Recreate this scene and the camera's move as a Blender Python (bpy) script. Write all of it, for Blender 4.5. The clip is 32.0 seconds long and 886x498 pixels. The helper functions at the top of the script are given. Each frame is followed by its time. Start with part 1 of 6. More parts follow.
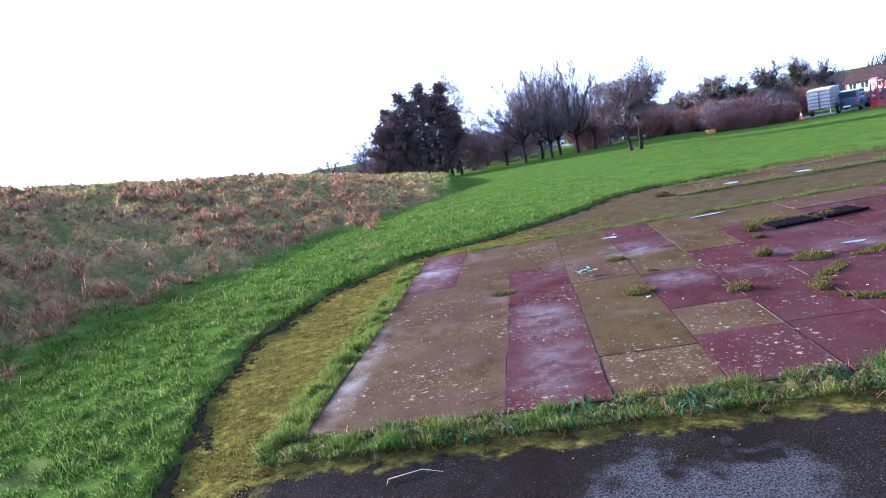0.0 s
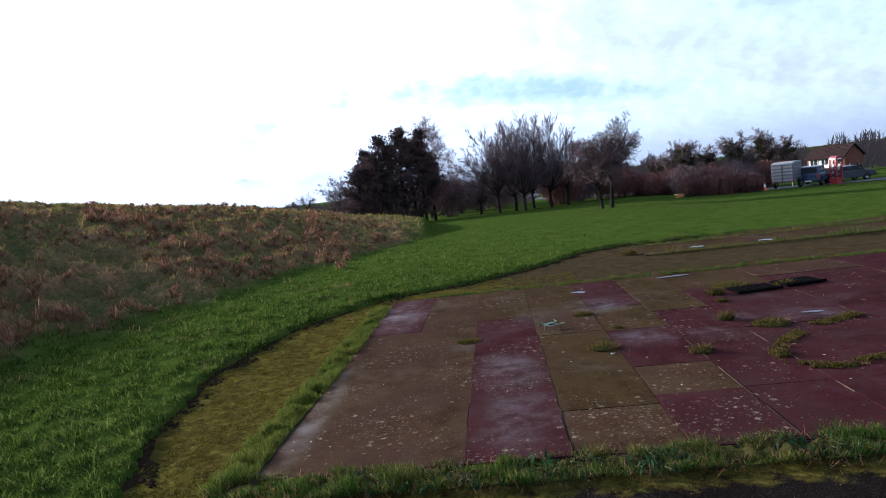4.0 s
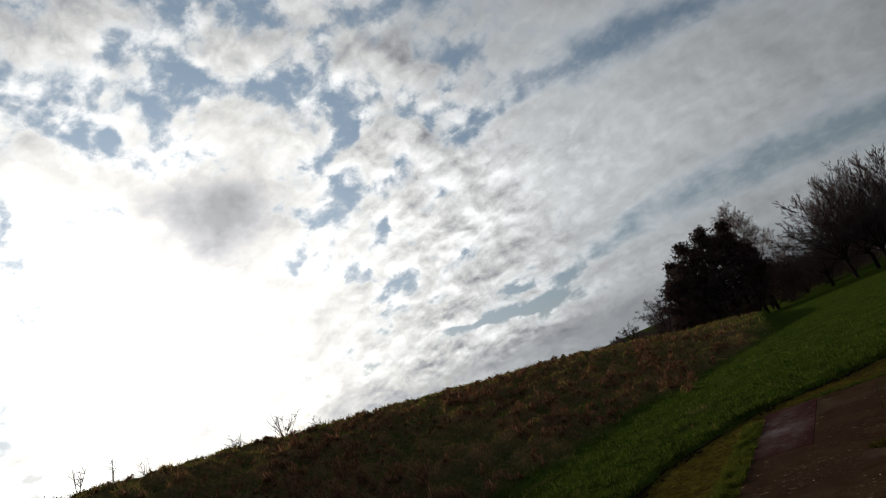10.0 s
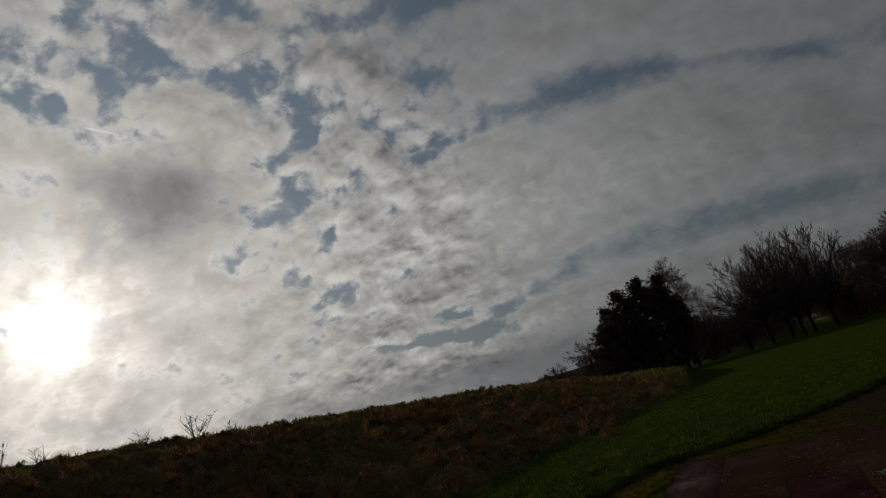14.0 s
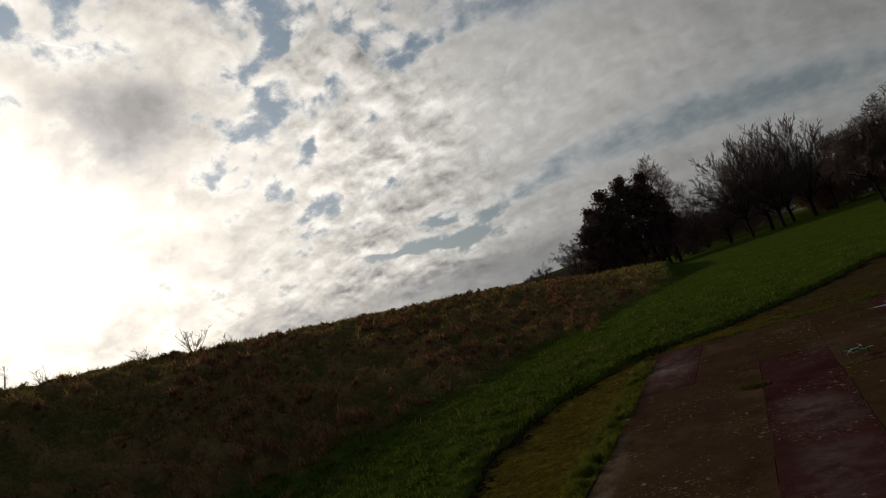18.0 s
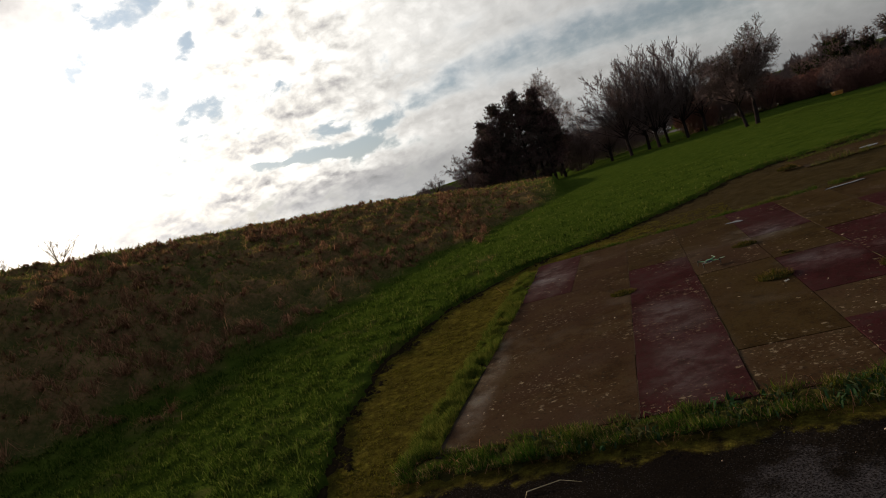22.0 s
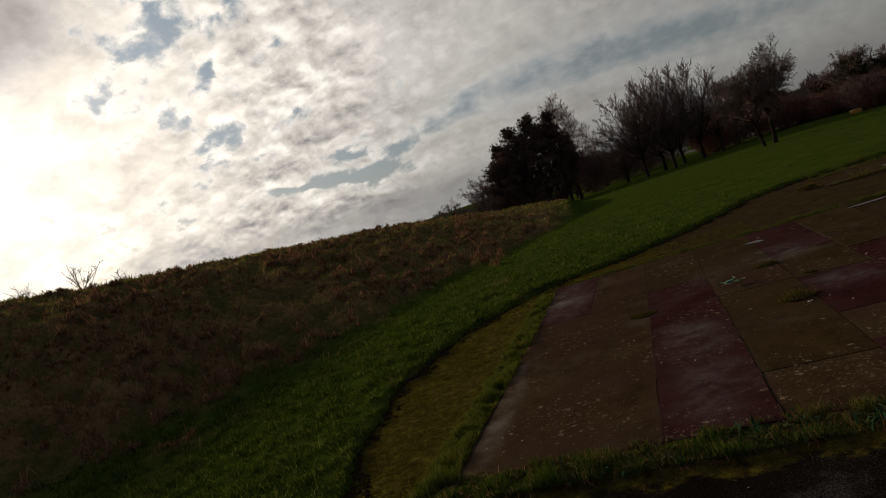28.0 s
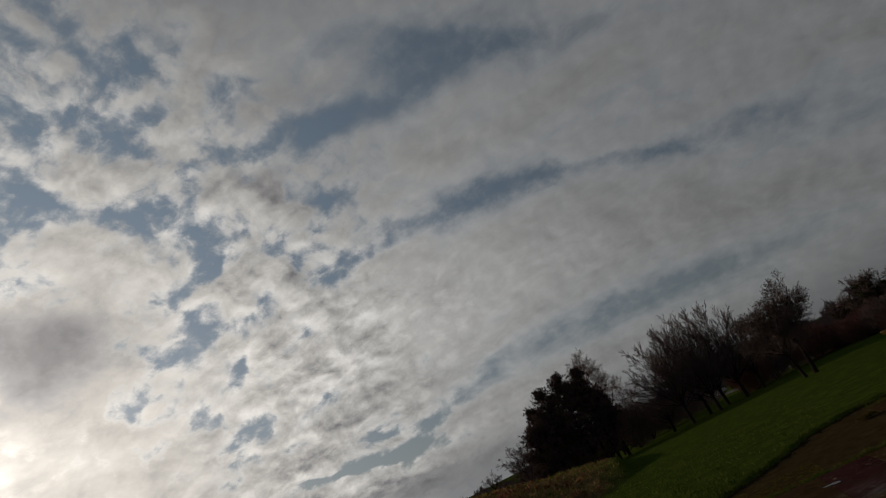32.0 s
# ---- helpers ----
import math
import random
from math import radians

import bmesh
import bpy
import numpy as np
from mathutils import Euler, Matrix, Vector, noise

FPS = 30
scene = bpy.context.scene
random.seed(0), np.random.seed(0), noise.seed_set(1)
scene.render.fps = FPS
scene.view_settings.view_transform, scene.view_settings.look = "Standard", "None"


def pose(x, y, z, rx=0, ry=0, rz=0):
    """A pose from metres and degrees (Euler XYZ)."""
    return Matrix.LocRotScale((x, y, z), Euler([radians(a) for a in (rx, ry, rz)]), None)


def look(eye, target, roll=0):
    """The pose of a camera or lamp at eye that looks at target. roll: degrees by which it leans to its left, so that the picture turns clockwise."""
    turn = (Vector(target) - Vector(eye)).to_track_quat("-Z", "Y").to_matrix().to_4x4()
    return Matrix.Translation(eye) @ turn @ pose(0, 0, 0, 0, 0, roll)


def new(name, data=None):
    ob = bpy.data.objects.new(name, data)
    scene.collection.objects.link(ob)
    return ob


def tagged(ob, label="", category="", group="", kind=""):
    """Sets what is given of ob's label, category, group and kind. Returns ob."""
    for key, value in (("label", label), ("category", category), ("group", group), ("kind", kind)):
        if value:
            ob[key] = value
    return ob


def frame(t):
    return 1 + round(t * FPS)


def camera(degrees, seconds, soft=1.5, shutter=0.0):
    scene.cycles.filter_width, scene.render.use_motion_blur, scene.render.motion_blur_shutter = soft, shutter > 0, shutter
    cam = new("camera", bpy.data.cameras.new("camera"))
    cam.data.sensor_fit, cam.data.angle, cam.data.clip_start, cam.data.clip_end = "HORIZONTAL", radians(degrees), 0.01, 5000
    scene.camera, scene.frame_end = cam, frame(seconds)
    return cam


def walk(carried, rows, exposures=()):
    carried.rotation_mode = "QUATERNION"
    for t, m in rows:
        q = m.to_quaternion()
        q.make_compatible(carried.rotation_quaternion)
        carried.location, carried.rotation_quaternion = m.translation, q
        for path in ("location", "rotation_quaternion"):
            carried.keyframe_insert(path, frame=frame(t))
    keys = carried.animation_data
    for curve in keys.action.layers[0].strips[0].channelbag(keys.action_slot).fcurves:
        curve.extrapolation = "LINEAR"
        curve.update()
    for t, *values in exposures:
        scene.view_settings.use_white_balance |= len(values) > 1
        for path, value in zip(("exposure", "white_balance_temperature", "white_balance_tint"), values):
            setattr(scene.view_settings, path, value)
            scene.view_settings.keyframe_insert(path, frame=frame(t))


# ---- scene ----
EYE = 1.7
cam = camera(71.95, 32.0, soft=1.05, shutter=0.0)
# seconds and the three turns of the head-worn camera, which stays over one spot
TURNS = [
    (0.0, 80.29, 10.87, 6.76),
    (0.5, 81.25, 10.32, 6.38),
    (1.0, 80.70, 10.05, 5.96),
    (1.5, 81.90, 11.06, 5.44),
    (2.0, 81.49, 10.78, 5.80),
    (2.5, 82.17, 8.02, 6.71),
    (3.0, 82.39, 6.81, 6.12),
    (3.5, 83.23, 6.11, 5.16),
    (5.5, 88.58, 10.13, 4.36),
    (6.0, 91.26, 12.41, 8.45),
    (6.5, 91.90, 13.99, 12.65),
    (7.0, 91.36, 16.27, 18.64),
    (7.5, 87.73, 17.44, 21.66),
    (8.0, 87.75, 20.50, 25.61),
    (8.5, 92.51, 21.08, 29.92),
    (9.0, 98.24, 20.91, 32.90),
    (9.5, 100.87, 21.33, 33.96),
    (10.0, 105.31, 23.08, 35.58),
    (10.5, 106.86, 23.21, 36.01),
    (11.0, 106.71, 23.22, 34.95),
    (11.5, 105.70, 18.60, 32.59),
    (12.0, 106.99, 19.07, 32.11),
    (12.5, 106.73, 17.55, 30.88),
    (13.0, 106.81, 16.80, 29.88),
    (13.5, 106.17, 16.42, 28.97),
    (14.0, 104.69, 17.00, 28.15),
    (14.5, 99.57, 18.39, 26.53),
    (15.0, 93.71, 21.15, 24.99),
    (15.5, 88.82, 23.87, 23.47),
    (17.5, 93.13, 21.86, 27.69),
    (18.0, 95.67, 19.74, 27.12),
    (18.5, 95.97, 20.22, 26.48),
    (19.0, 96.14, 19.24, 25.16),
    (19.5, 94.23, 15.08, 21.88),
    (20.0, 92.96, 15.11, 20.36),
    (20.5, 91.48, 15.96, 19.43),
    (21.0, 88.57, 16.48, 17.74),
    (21.5, 85.36, 18.26, 16.65),
    (22.0, 83.87, 18.77, 16.47),
    (22.5, 87.05, 11.87, 14.07),
    (23.0, 89.25, 14.56, 15.97),
    (23.5, 94.18, 18.22, 21.21),
    (24.0, 98.13, 19.72, 21.01),
    (24.5, 101.95, 20.87, 22.33),
    (26.5, 100.63, 19.09, 22.08),
    (27.0, 94.06, 16.43, 20.32),
    (27.5, 88.46, 17.04, 19.04),
    (28.0, 86.56, 19.42, 18.06),
    (28.5, 87.51, 20.01, 17.66),
    (29.0, 92.57, 21.25, 19.01),
    (29.5, 96.96, 21.64, 20.02),
    (30.0, 104.50, 23.99, 21.94),
    (30.5, 108.35, 25.59, 23.13),
    (31.0, 111.96, 25.50, 24.09),
    (31.5, 112.53, 25.51, 22.56),
    (32.0, 113.06, 25.34, 22.06),
]
# seconds, stops, white balance
LIGHT = [
    (0.0, 4.52, 4550, 20), (1.0, 4.18, 4600, 20), (2.0, 3.75, 4750, 18), (3.5, 3.1, 5000, 16), (5.5, 2.45, 5600, 11), (6.0, 2.4, 5750, 10), (7.0, 2.0, 6050, 10), (8.0, 1.5, 6200, 10), (9.0, 1.25, 6350, 10), (10.0, 0.9, 6500, 10),
    (11.0, 0.3, 6600, 10), (12.0, -0.05, 6750, 11), (14.0, -0.28, 6800, 11), (15.0, -0.1, 6950, 12), (17.5, 0.68, 7100, 12), (19.0, 0.62, 7100, 12), (21.0, 0.8, 7100, 12), (22.0, 1.45, 7100, 12), (23.0, 1.68, 6950, 12),
    (24.0, 1.65, 6850, 12), (26.5, 0.52, 7100, 12), (28.0, 0.82, 7400, 13), (29.0, 1.15, 7150, 12), (30.0, 1.0, 7000, 12), (31.0, 0.54, 6950, 12), (32.0, 0.2, 6900, 12),
]
walk(cam, [(t, pose(0, 0, EYE, a, b, c)) for t, a, b, c in TURNS], LIGHT)

# ---- sky and sun ----
SUN_AZ, SUN_EL = -57.4, 15.2


def heading(az, el):
    """Unit vector from degrees clockwise from +y and degrees above the horizon."""
    a, e = radians(az), radians(el)
    return Vector((math.sin(a) * math.cos(e), math.cos(a) * math.cos(e), math.sin(e)))


sun_data = bpy.data.lights.new("sun", "SUN")
sun_data.energy, sun_data.angle, sun_data.color = 2.5, radians(4), (1.0, 0.80, 0.56)
sun = new("sun", sun_data)
sun.matrix_world = look((0, 0, 60), Vector((0, 0, 60)) - heading(SUN_AZ, SUN_EL))

world = bpy.data.worlds.new("world")
scene.world = world
world.use_nodes = True
wt = world.node_tree
wt.nodes.clear()


class Graph:
    """Short names for shader nodes in one tree."""

    def __init__(self, tree):
        self.tree = tree

    def node(self, kind):
        return self.tree.nodes.new(kind)

    def put(self, socket, value):
        if isinstance(value, bpy.types.NodeSocket):
            self.tree.links.new(value, socket)
        elif value is not None:
            socket.default_value = value

    def math(self, op, a, b=None, c=None, clamp=False):
        n = self.node("ShaderNodeMath")
        n.operation, n.use_clamp = op, clamp
        for s, v in zip(n.inputs, (a, b, c)):
            self.put(s, v)
        return n.outputs[0]

    def vec(self, op, a, b=None, scale=None):
        n = self.node("ShaderNodeVectorMath")
        n.operation = op
        self.put(n.inputs[0], a)
        if b is not None:
            self.put(n.inputs[1], b)
        if scale is not None:
            self.put(n.inputs[3], scale)
        return n.outputs["Value"] if op in ("DOT_PRODUCT", "LENGTH") else n.outputs[0]

    def noise(self, at, scale, detail=4.0, rough=0.55, warp=0.0, colour=False):
        n = self.node("ShaderNodeTexNoise")
        for key, v in (("Vector", at), ("Scale", scale), ("Detail", detail), ("Roughness", rough), ("Distortion", warp)):
            self.put(n.inputs[key], v)
        return n.outputs["Color" if colour else "Fac"]

    def span(self, x, a, b, c=0.0, d=1.0, smooth=True):
        n = self.node("ShaderNodeMapRange")
        n.interpolation_type = "SMOOTHSTEP" if smooth else "LINEAR"
        for s, v in zip(n.inputs, (x, a, b, c, d)):
            self.put(s, v)
        return n.outputs[0]

    def mix(self, f, a, b, mode="MIX"):
        n = self.node("ShaderNodeMix")
        n.data_type, n.blend_type = "RGBA", mode
        self.put(n.inputs[0], f)
        for s, v in ((n.inputs[6], a), (n.inputs[7], b)):
            self.put(s, (*v, 1.0) if isinstance(v, tuple) and len(v) == 3 else v)
        return n.outputs[2]

    def ramp(self, f, stops):
        n = self.node("ShaderNodeValToRGB")
        while len(n.color_ramp.elements) < len(stops):
            n.color_ramp.elements.new(0.5)
        for e, (p, c) in zip(n.color_ramp.elements, stops):
            e.position, e.color = p, (*c, 1.0)
        self.put(n.inputs[0], f)
        return n.outputs[0]


def build_sky():
    g = Graph(wt)
    d = g.node("ShaderNodeTexCoord").outputs["Generated"]
    sep = g.node("ShaderNodeSeparateXYZ")
    g.put(sep.inputs[0], d)
    up = g.math("MAXIMUM", sep.outputs[2], 0.0)
    # clear air
    air = g.node("ShaderNodeTexSky")
    air.sky_type, air.sun_disc = "NISHITA", False
    air.sun_elevation, air.sun_rotation, air.air_density, air.dust_density = radians(SUN_EL), radians(SUN_AZ) % (2 * math.pi), 1.0, 1.0
    # the cloud sheet lies flat overhead, so that it draws together towards the horizon
    reach = g.math("ADD", up, 0.56)
    flat = g.node("ShaderNodeCombineXYZ")
    g.put(flat.inputs[0], g.math("DIVIDE", sep.outputs[0], reach))
    g.put(flat.inputs[1], g.math("DIVIDE", sep.outputs[1], reach))
    sheet = flat.outputs[0]
    curl = g.vec("SUBTRACT", g.noise(sheet, 7.0, 5.0, 0.6, colour=True), (0.5, 0.5, 0.5))
    bent = g.vec("ADD", sheet, g.vec("SCALE", curl, scale=0.055))
    toward_sun = (math.sin(radians(SUN_AZ)) * 0.016, math.cos(radians(SUN_AZ)) * 0.016, 0.0)
    cells = g.noise(bent, 12.0, 7.0, 0.52)
    lee = g.noise(g.vec("ADD", bent, toward_sun), 12.0, 7.0, 0.52)
    clots = g.noise(sheet, 5.2, 6.0, 0.52, 0.3)
    crumbs = g.noise(bent, 34.0, 5.0, 0.58)
    lump = g.node("ShaderNodeTexVoronoi")
    lump.feature = "SMOOTH_F1"
    lump.inputs["Scale"].default_value, lump.inputs["Smoothness"].default_value = 20.0, 0.6
    g.put(lump.inputs["Vector"], g.vec("ADD", sheet, g.vec("SCALE", curl, scale=0.12)))
    heaps = g.span(lump.outputs["Distance"], 0.08, 0.62, 1.0, 0.0, False)
    # long wisps that run one way, away from the sun
    drawn = g.node("ShaderNodeMapping")
    drawn.inputs["Rotation"].default_value, drawn.inputs["Scale"].default_value = (0, 0, radians(18)), (0.8, 3.4, 1.0)
    g.put(drawn.inputs["Vector"], bent)
    wisps = g.noise(drawn.outputs[0], 1.8, 8.0, 0.58, 0.5)
    # ragged direction, so that the gaps get torn edges
    rag = g.vec("SUBTRACT", g.noise(sheet, 12.0, 10.0, 0.66, colour=True), (0.5, 0.5, 0.5))
    torn = g.vec("ADD", d, g.vec("MULTIPLY", rag, (0.13, 0.13, 0.085)))
    drift = g.vec("ADD", d, g.vec("MULTIPLY", rag, (0.07, 0.07, 0.045)))
    calm = g.vec("ADD", d, g.vec("MULTIPLY", rag, (0.05, 0.05, 0.014)))

    def patch(az, el, wide, tall, tilt, at):
        c = heading(az, el)
        right = c.cross(Vector((0, 0, 1))).normalized()
        above = right.cross(c)
        k = radians(tilt)
        u, v = right * math.cos(k) + above * math.sin(k), above * math.cos(k) - right * math.sin(k)
        a = g.vec("DOT_PRODUCT", at, tuple(u / math.sin(radians(wide))))
        b = g.vec("DOT_PRODUCT", at, tuple(v / math.sin(radians(tall))))
        r = g.math("ADD", g.math("MULTIPLY", a, a), g.math("MULTIPLY", b, b))
        return g.math("EXPONENT", g.math("MULTIPLY", r, -1.0))

    toward = g.math("SUBTRACT", 1.0, g.vec("DOT_PRODUCT", d, tuple(heading(SUN_AZ, SUN_EL))))
    # broken puffs on the sun's side, a smooth drawn-out veil on the other
    side = g.span(toward, 0.13, 0.36)
    smooth = g.span(toward, 0.13, 0.25)
    rough = g.math("SUBTRACT", 1.0, side)

    def swing(value, size):
        return g.math("MULTIPLY", g.math("SUBTRACT", value, 0.5), size)

    body = g.math("ADD", g.math("ADD", g.math("ADD", swing(cells, 2.6), swing(clots, 1.5)), g.math("ADD", swing(crumbs, 1.3), swing(heaps, 0.36))), g.span(up, 0.34, 0.62, 0.74, 0.54))
    veil = g.math("ADD", g.math("ADD", g.math("ADD", swing(wisps, 1.3), swing(cells, 0.55)), swing(crumbs, 0.12)), 0.66)
    amount = g.math("ADD", g.math("MULTIPLY", body, rough), g.math("MULTIPLY", veil, side))
    ragged = g.math("ADD", g.math("ADD", swing(wisps, 1.5), swing(crumbs, 1.6)), 0.92)
    for rows, at in ((GAPS, torn), (STREAKS + BANKS, drift), (WEDGE, calm)):
        for az, el, wide, tall, tilt, weight in rows:
            amount = g.math("MULTIPLY_ADD", g.math("MULTIPLY", patch(az, el, wide, tall, tilt, at), ragged if weight < 0 and at is not calm else 1.0), weight, amount)
    cover = g.span(amount, g.math("MULTIPLY_ADD", side, -0.03, -0.03), g.math("MULTIPLY_ADD", side, 0.18, 0.72))

    # light through the cloud: bright round the sun, dull away from it
    def lobe(height, fall):
        return g.math("MULTIPLY", g.math("EXPONENT", g.math("MULTIPLY", toward, -fall)), height)

    disc = g.math("MULTIPLY", g.math("ADD", lobe(2.6, 1300.0), lobe(0.42, 320.0)), g.span(amount, 0.40, 1.2, 1.5, 0.55, False))
    glow = g.math("ADD", g.math("ADD", lobe(0.385, 4.4), 0.112), g.math("ADD", lobe(0.26, 42.0), disc))
    # thin edges shine, thick hearts are dull, and the side of each puff towards the sun is lit
    grey = g.span(amount, 0.50, 1.45, 1.24, 0.86, False)
    grey = g.math("MULTIPLY_ADD", g.math("SUBTRACT", grey, 1.0), g.math("MULTIPLY_ADD", smooth, -0.55, 1.15), 1.0)
    grey = g.math("ADD", grey, g.math("MULTIPLY", g.math("SUBTRACT", cells, lee), g.math("MULTIPLY", g.span(toward, 0.01, 0.11, 0.25, 1.0), g.math("MULTIPLY_ADD", smooth, -2.7, 3.6))))
    rim = g.math("MULTIPLY", g.math("MULTIPLY", cover, g.math("SUBTRACT", 1.0, cover)), 1.25)
    grey = g.math("ADD", grey, rim)
    # small puffs stand out bright in the sheet
    puff = g.math("ADD", g.math("ADD", swing(crumbs, 1.5), swing(heaps, 0.40)), swing(g.noise(bent, 22.0, 4.0, 0.5), 1.2))
    grey = g.math("ADD", grey, g.math("MULTIPLY", g.math("MAXIMUM", puff, -0.16), g.math("MULTIPLY", g.span(toward, 0.01, 0.09, 0.35, 0.9), g.math("MULTIPLY_ADD", side, -0.8, 1.0))))
    for az, el, wide, tall, tilt, weight in SHADES:
        grey = g.math("MULTIPLY", grey, g.math("MULTIPLY_ADD", patch(az, el, wide, tall, tilt, drift), -weight, 1.0))
    warm = g.mix(g.math("EXPONENT", g.math("MULTIPLY", toward, -5.0)), (0.89, 0.95, 1.0), (1.0, 0.97, 0.91))
    warm = g.mix(g.span(grey, 0.62, 1.0, 0.6, 0.0), warm, (0.91, 0.93, 1.0))
    cloud = g.vec("SCALE", warm, scale=g.math("MULTIPLY", glow, grey))
    blue = g.vec("ADD", g.vec("SCALE", air.outputs[0], scale=0.010), g.vec("MULTIPLY", g.vec("SCALE", (0.62, 0.87, 1.15), scale=0.44), g.vec("SCALE", (1, 1, 1), scale=glow)))
    seen = g.mix(cover, blue, cloud)
    low = g.span(up, 0.0, 0.085, 0.75, 0.0)
    haze = g.vec("SCALE", (0.88, 0.95, 1.03), scale=g.math("MULTIPLY", glow, 0.66))
    seen = g.mix(low, seen, haze)
    # a short vapour trail
    c = heading(-52.0, 30.2)
    right = c.cross(Vector((0, 0, 1))).normalized()
    above = (right.cross(c) + right * 0.30).normalized()
    a, b = g.vec("DOT_PRODUCT", d, tuple(right / 0.022)), g.vec("DOT_PRODUCT", d, tuple(above / 0.0013))
    trail = g.math("EXPONENT", g.math("MULTIPLY", g.math("ADD", g.math("POWER", g.math("ABSOLUTE", a), 6.0), g.math("MULTIPLY", b, b)), -1.0))
    seen = g.mix(g.math("MULTIPLY", trail, 0.8), seen, (0.75, 0.78, 0.82))
    bg = g.node("ShaderNodeBackground")
    g.put(bg.inputs[0], seen)
    bg.inputs[1].default_value = 1.0
    g.put(g.node("ShaderNodeOutputWorld").inputs[0], bg.outputs[0])


# breaks (-) and banks (+) in the cloud: heading, height, half width, half height, tilt, weight
GAPS = [
    (-37.4, 22.9, 1.9, 2.0, -10, -0.42), (-37.4, 20.2, 2.0, 1.8, 0, -0.40), (-39.5, 16.4, 1.6, 1.3, 10, -0.34), (-39.8, 14.2, 1.0, 0.6, 0, -0.24),
    (-34.4, 16.8, 2.4, 1.3, 20, -0.40), (-34.8, 31.0, 2.4, 1.2, 0, -0.24), (-37.4, 33.4, 2.2, 1.0, 10, -0.22), (-42.6, 34.2, 1.8, 1.0, -20, -0.23), (-35.6, 26.4, 2.2, 1.0, 10, -0.22), (-30.6, 23.4, 2.2, 0.7, 12, -0.26),
    (-40.2, 26.0, 1.2, 0.8, 0, -0.20), (-45.6, 36.0, 2.6, 0.9, -15, -0.22), (-55.8, 37.0, 4.8, 1.0, -15, -0.22), (-50.2, 31.2, 4.0, 0.6, 10, -0.23), (-58.0, 26.6, 1.0, 1.6, 10, -0.19),
    (-26.4, 42.6, 3.6, 1.6, 10, -0.22), (-34.8, 41.2, 4.2, 1.3, 0, -0.24), (-27.2, 38.8, 3.0, 1.0, 0, -0.23), (-45.5, 47.8, 5.0, 1.4, 0, -0.19), (-29.0, 48.0, 7.0, 1.6, 0, -0.16),
]
STREAKS = [
    (-24.6, 22.9, 3.0, 0.5, -4, -0.26), (-19.6, 23.6, 3.4, 0.6, -3, -0.40), (-14.6, 23.8, 3.6, 0.8, 0, -0.42), (-9.2, 23.6, 4.4, 1.3, 0, -0.44), (-4.6, 22.9, 4.4, 1.8, -14, -0.46), (0.6, 22.0, 3.2, 1.1, -16, -0.36),
    (6.6, 20.0, 4.6, 0.8, -22, -0.32), (12.0, 17.8, 4.6, 1.2, -20, -0.32), (18.6, 16.0, 5.0, 1.8, -18, -0.34), (12.0, 24.0, 6.0, 2.0, -20, -0.20),
    (-16.6, 8.2, 3.4, 1.0, 8, -0.24), (-10.8, 8.9, 5.5, 1.5, 4, -0.26), (-3.6, 8.5, 7.0, 1.8, -4, -0.27), (4.2, 7.6, 7.5, 2.0, -10, -0.26), (12.0, 5.8, 7.5, 2.0, -16, -0.25),
    (-6.0, 39.0, 5.0, 2.4, 0, -0.34), (0.6, 36.0, 6.5, 2.6, -22, -0.40), (6.8, 33.0, 5.0, 1.4, -26, -0.30), (-7.0, 35.0, 4.5, 1.6, -6, -0.36), (-14.8, 35.2, 5.5, 1.9, 0, -0.38), (-21.6, 36.2, 4.6, 2.0, 0, -0.36), (-11.4, 42.2, 6.0, 1.6, 0, -0.26),
    (-51.0, 40.0, 7.0, 1.2, 0, -0.24), (-18.0, 31.0, 7.0, 3.0, 0, -0.10),
]
BANKS = [
    (-18, 16.2, 12.5, 4.6, -3, 0.40), (-2, 15.4, 10.0, 3.0, -12, 0.30), (10, 12.6, 10.0, 2.2, -16, 0.26), (-48.0, 24.9, 5.4, 4.0, 0, 0.50), (-50, 13, 8.0, 6.0, 0, 0.26), (-58, 15.5, 7.0, 5.5, 0, 0.20), (-3, 28.2, 10.0, 2.4, -10, 0.26), (9, 27.6, 6.0, 2.0, -18, 0.18),
    (-13.6, 5.2, 4.4, 1.5, 0, 0.55), (-5, 4.6, 8.0, 1.6, -3, 0.40), (-27, 3.9, 14, 0.8, -7, 0.6), (-30, 9.6, 8.0, 1.8, -4, 0.24),
]
# the clean-edged break low over the crest
WEDGE = [(-23.2, 5.55, 4.6, 0.72, -7, -1.3), (-28.5, 6.25, 4.0, 0.34, -8, -0.8), (-20.9, 6.7, 1.7, 0.8, 12, -0.6), (-24.0, 7.6, 1.8, 0.45, 0, -0.45)]
# duller (+) and brighter (-) cloud
SHADES = [
    (-33, 49, 30.0, 6.0, 0, 0.32), (-48.2, 24.4, 6.2, 4.0, 0, 0.50), (-50.0, 29.2, 4.6, 1.0, 8, -0.22), (-22, 2.0, 24.0, 1.3, -4, 0.42), (-15, 38, 12.0, 5.0, 0, 0.16), (-20.5, 30.0, 6.5, 3.2, 0, 0.22),
    (-19, 15.6, 11.5, 4.8, -3, -0.42), (-13.4, 5.4, 4.4, 1.2, 0, -0.26), (-28, 4.4, 10.0, 0.5, -7, -0.22), (-3, 15.2, 9.0, 3.4, -12, -0.26), (-28, 37, 22.0, 5.0, 0, 0.18),
]
build_sky()

# ---- materials ----


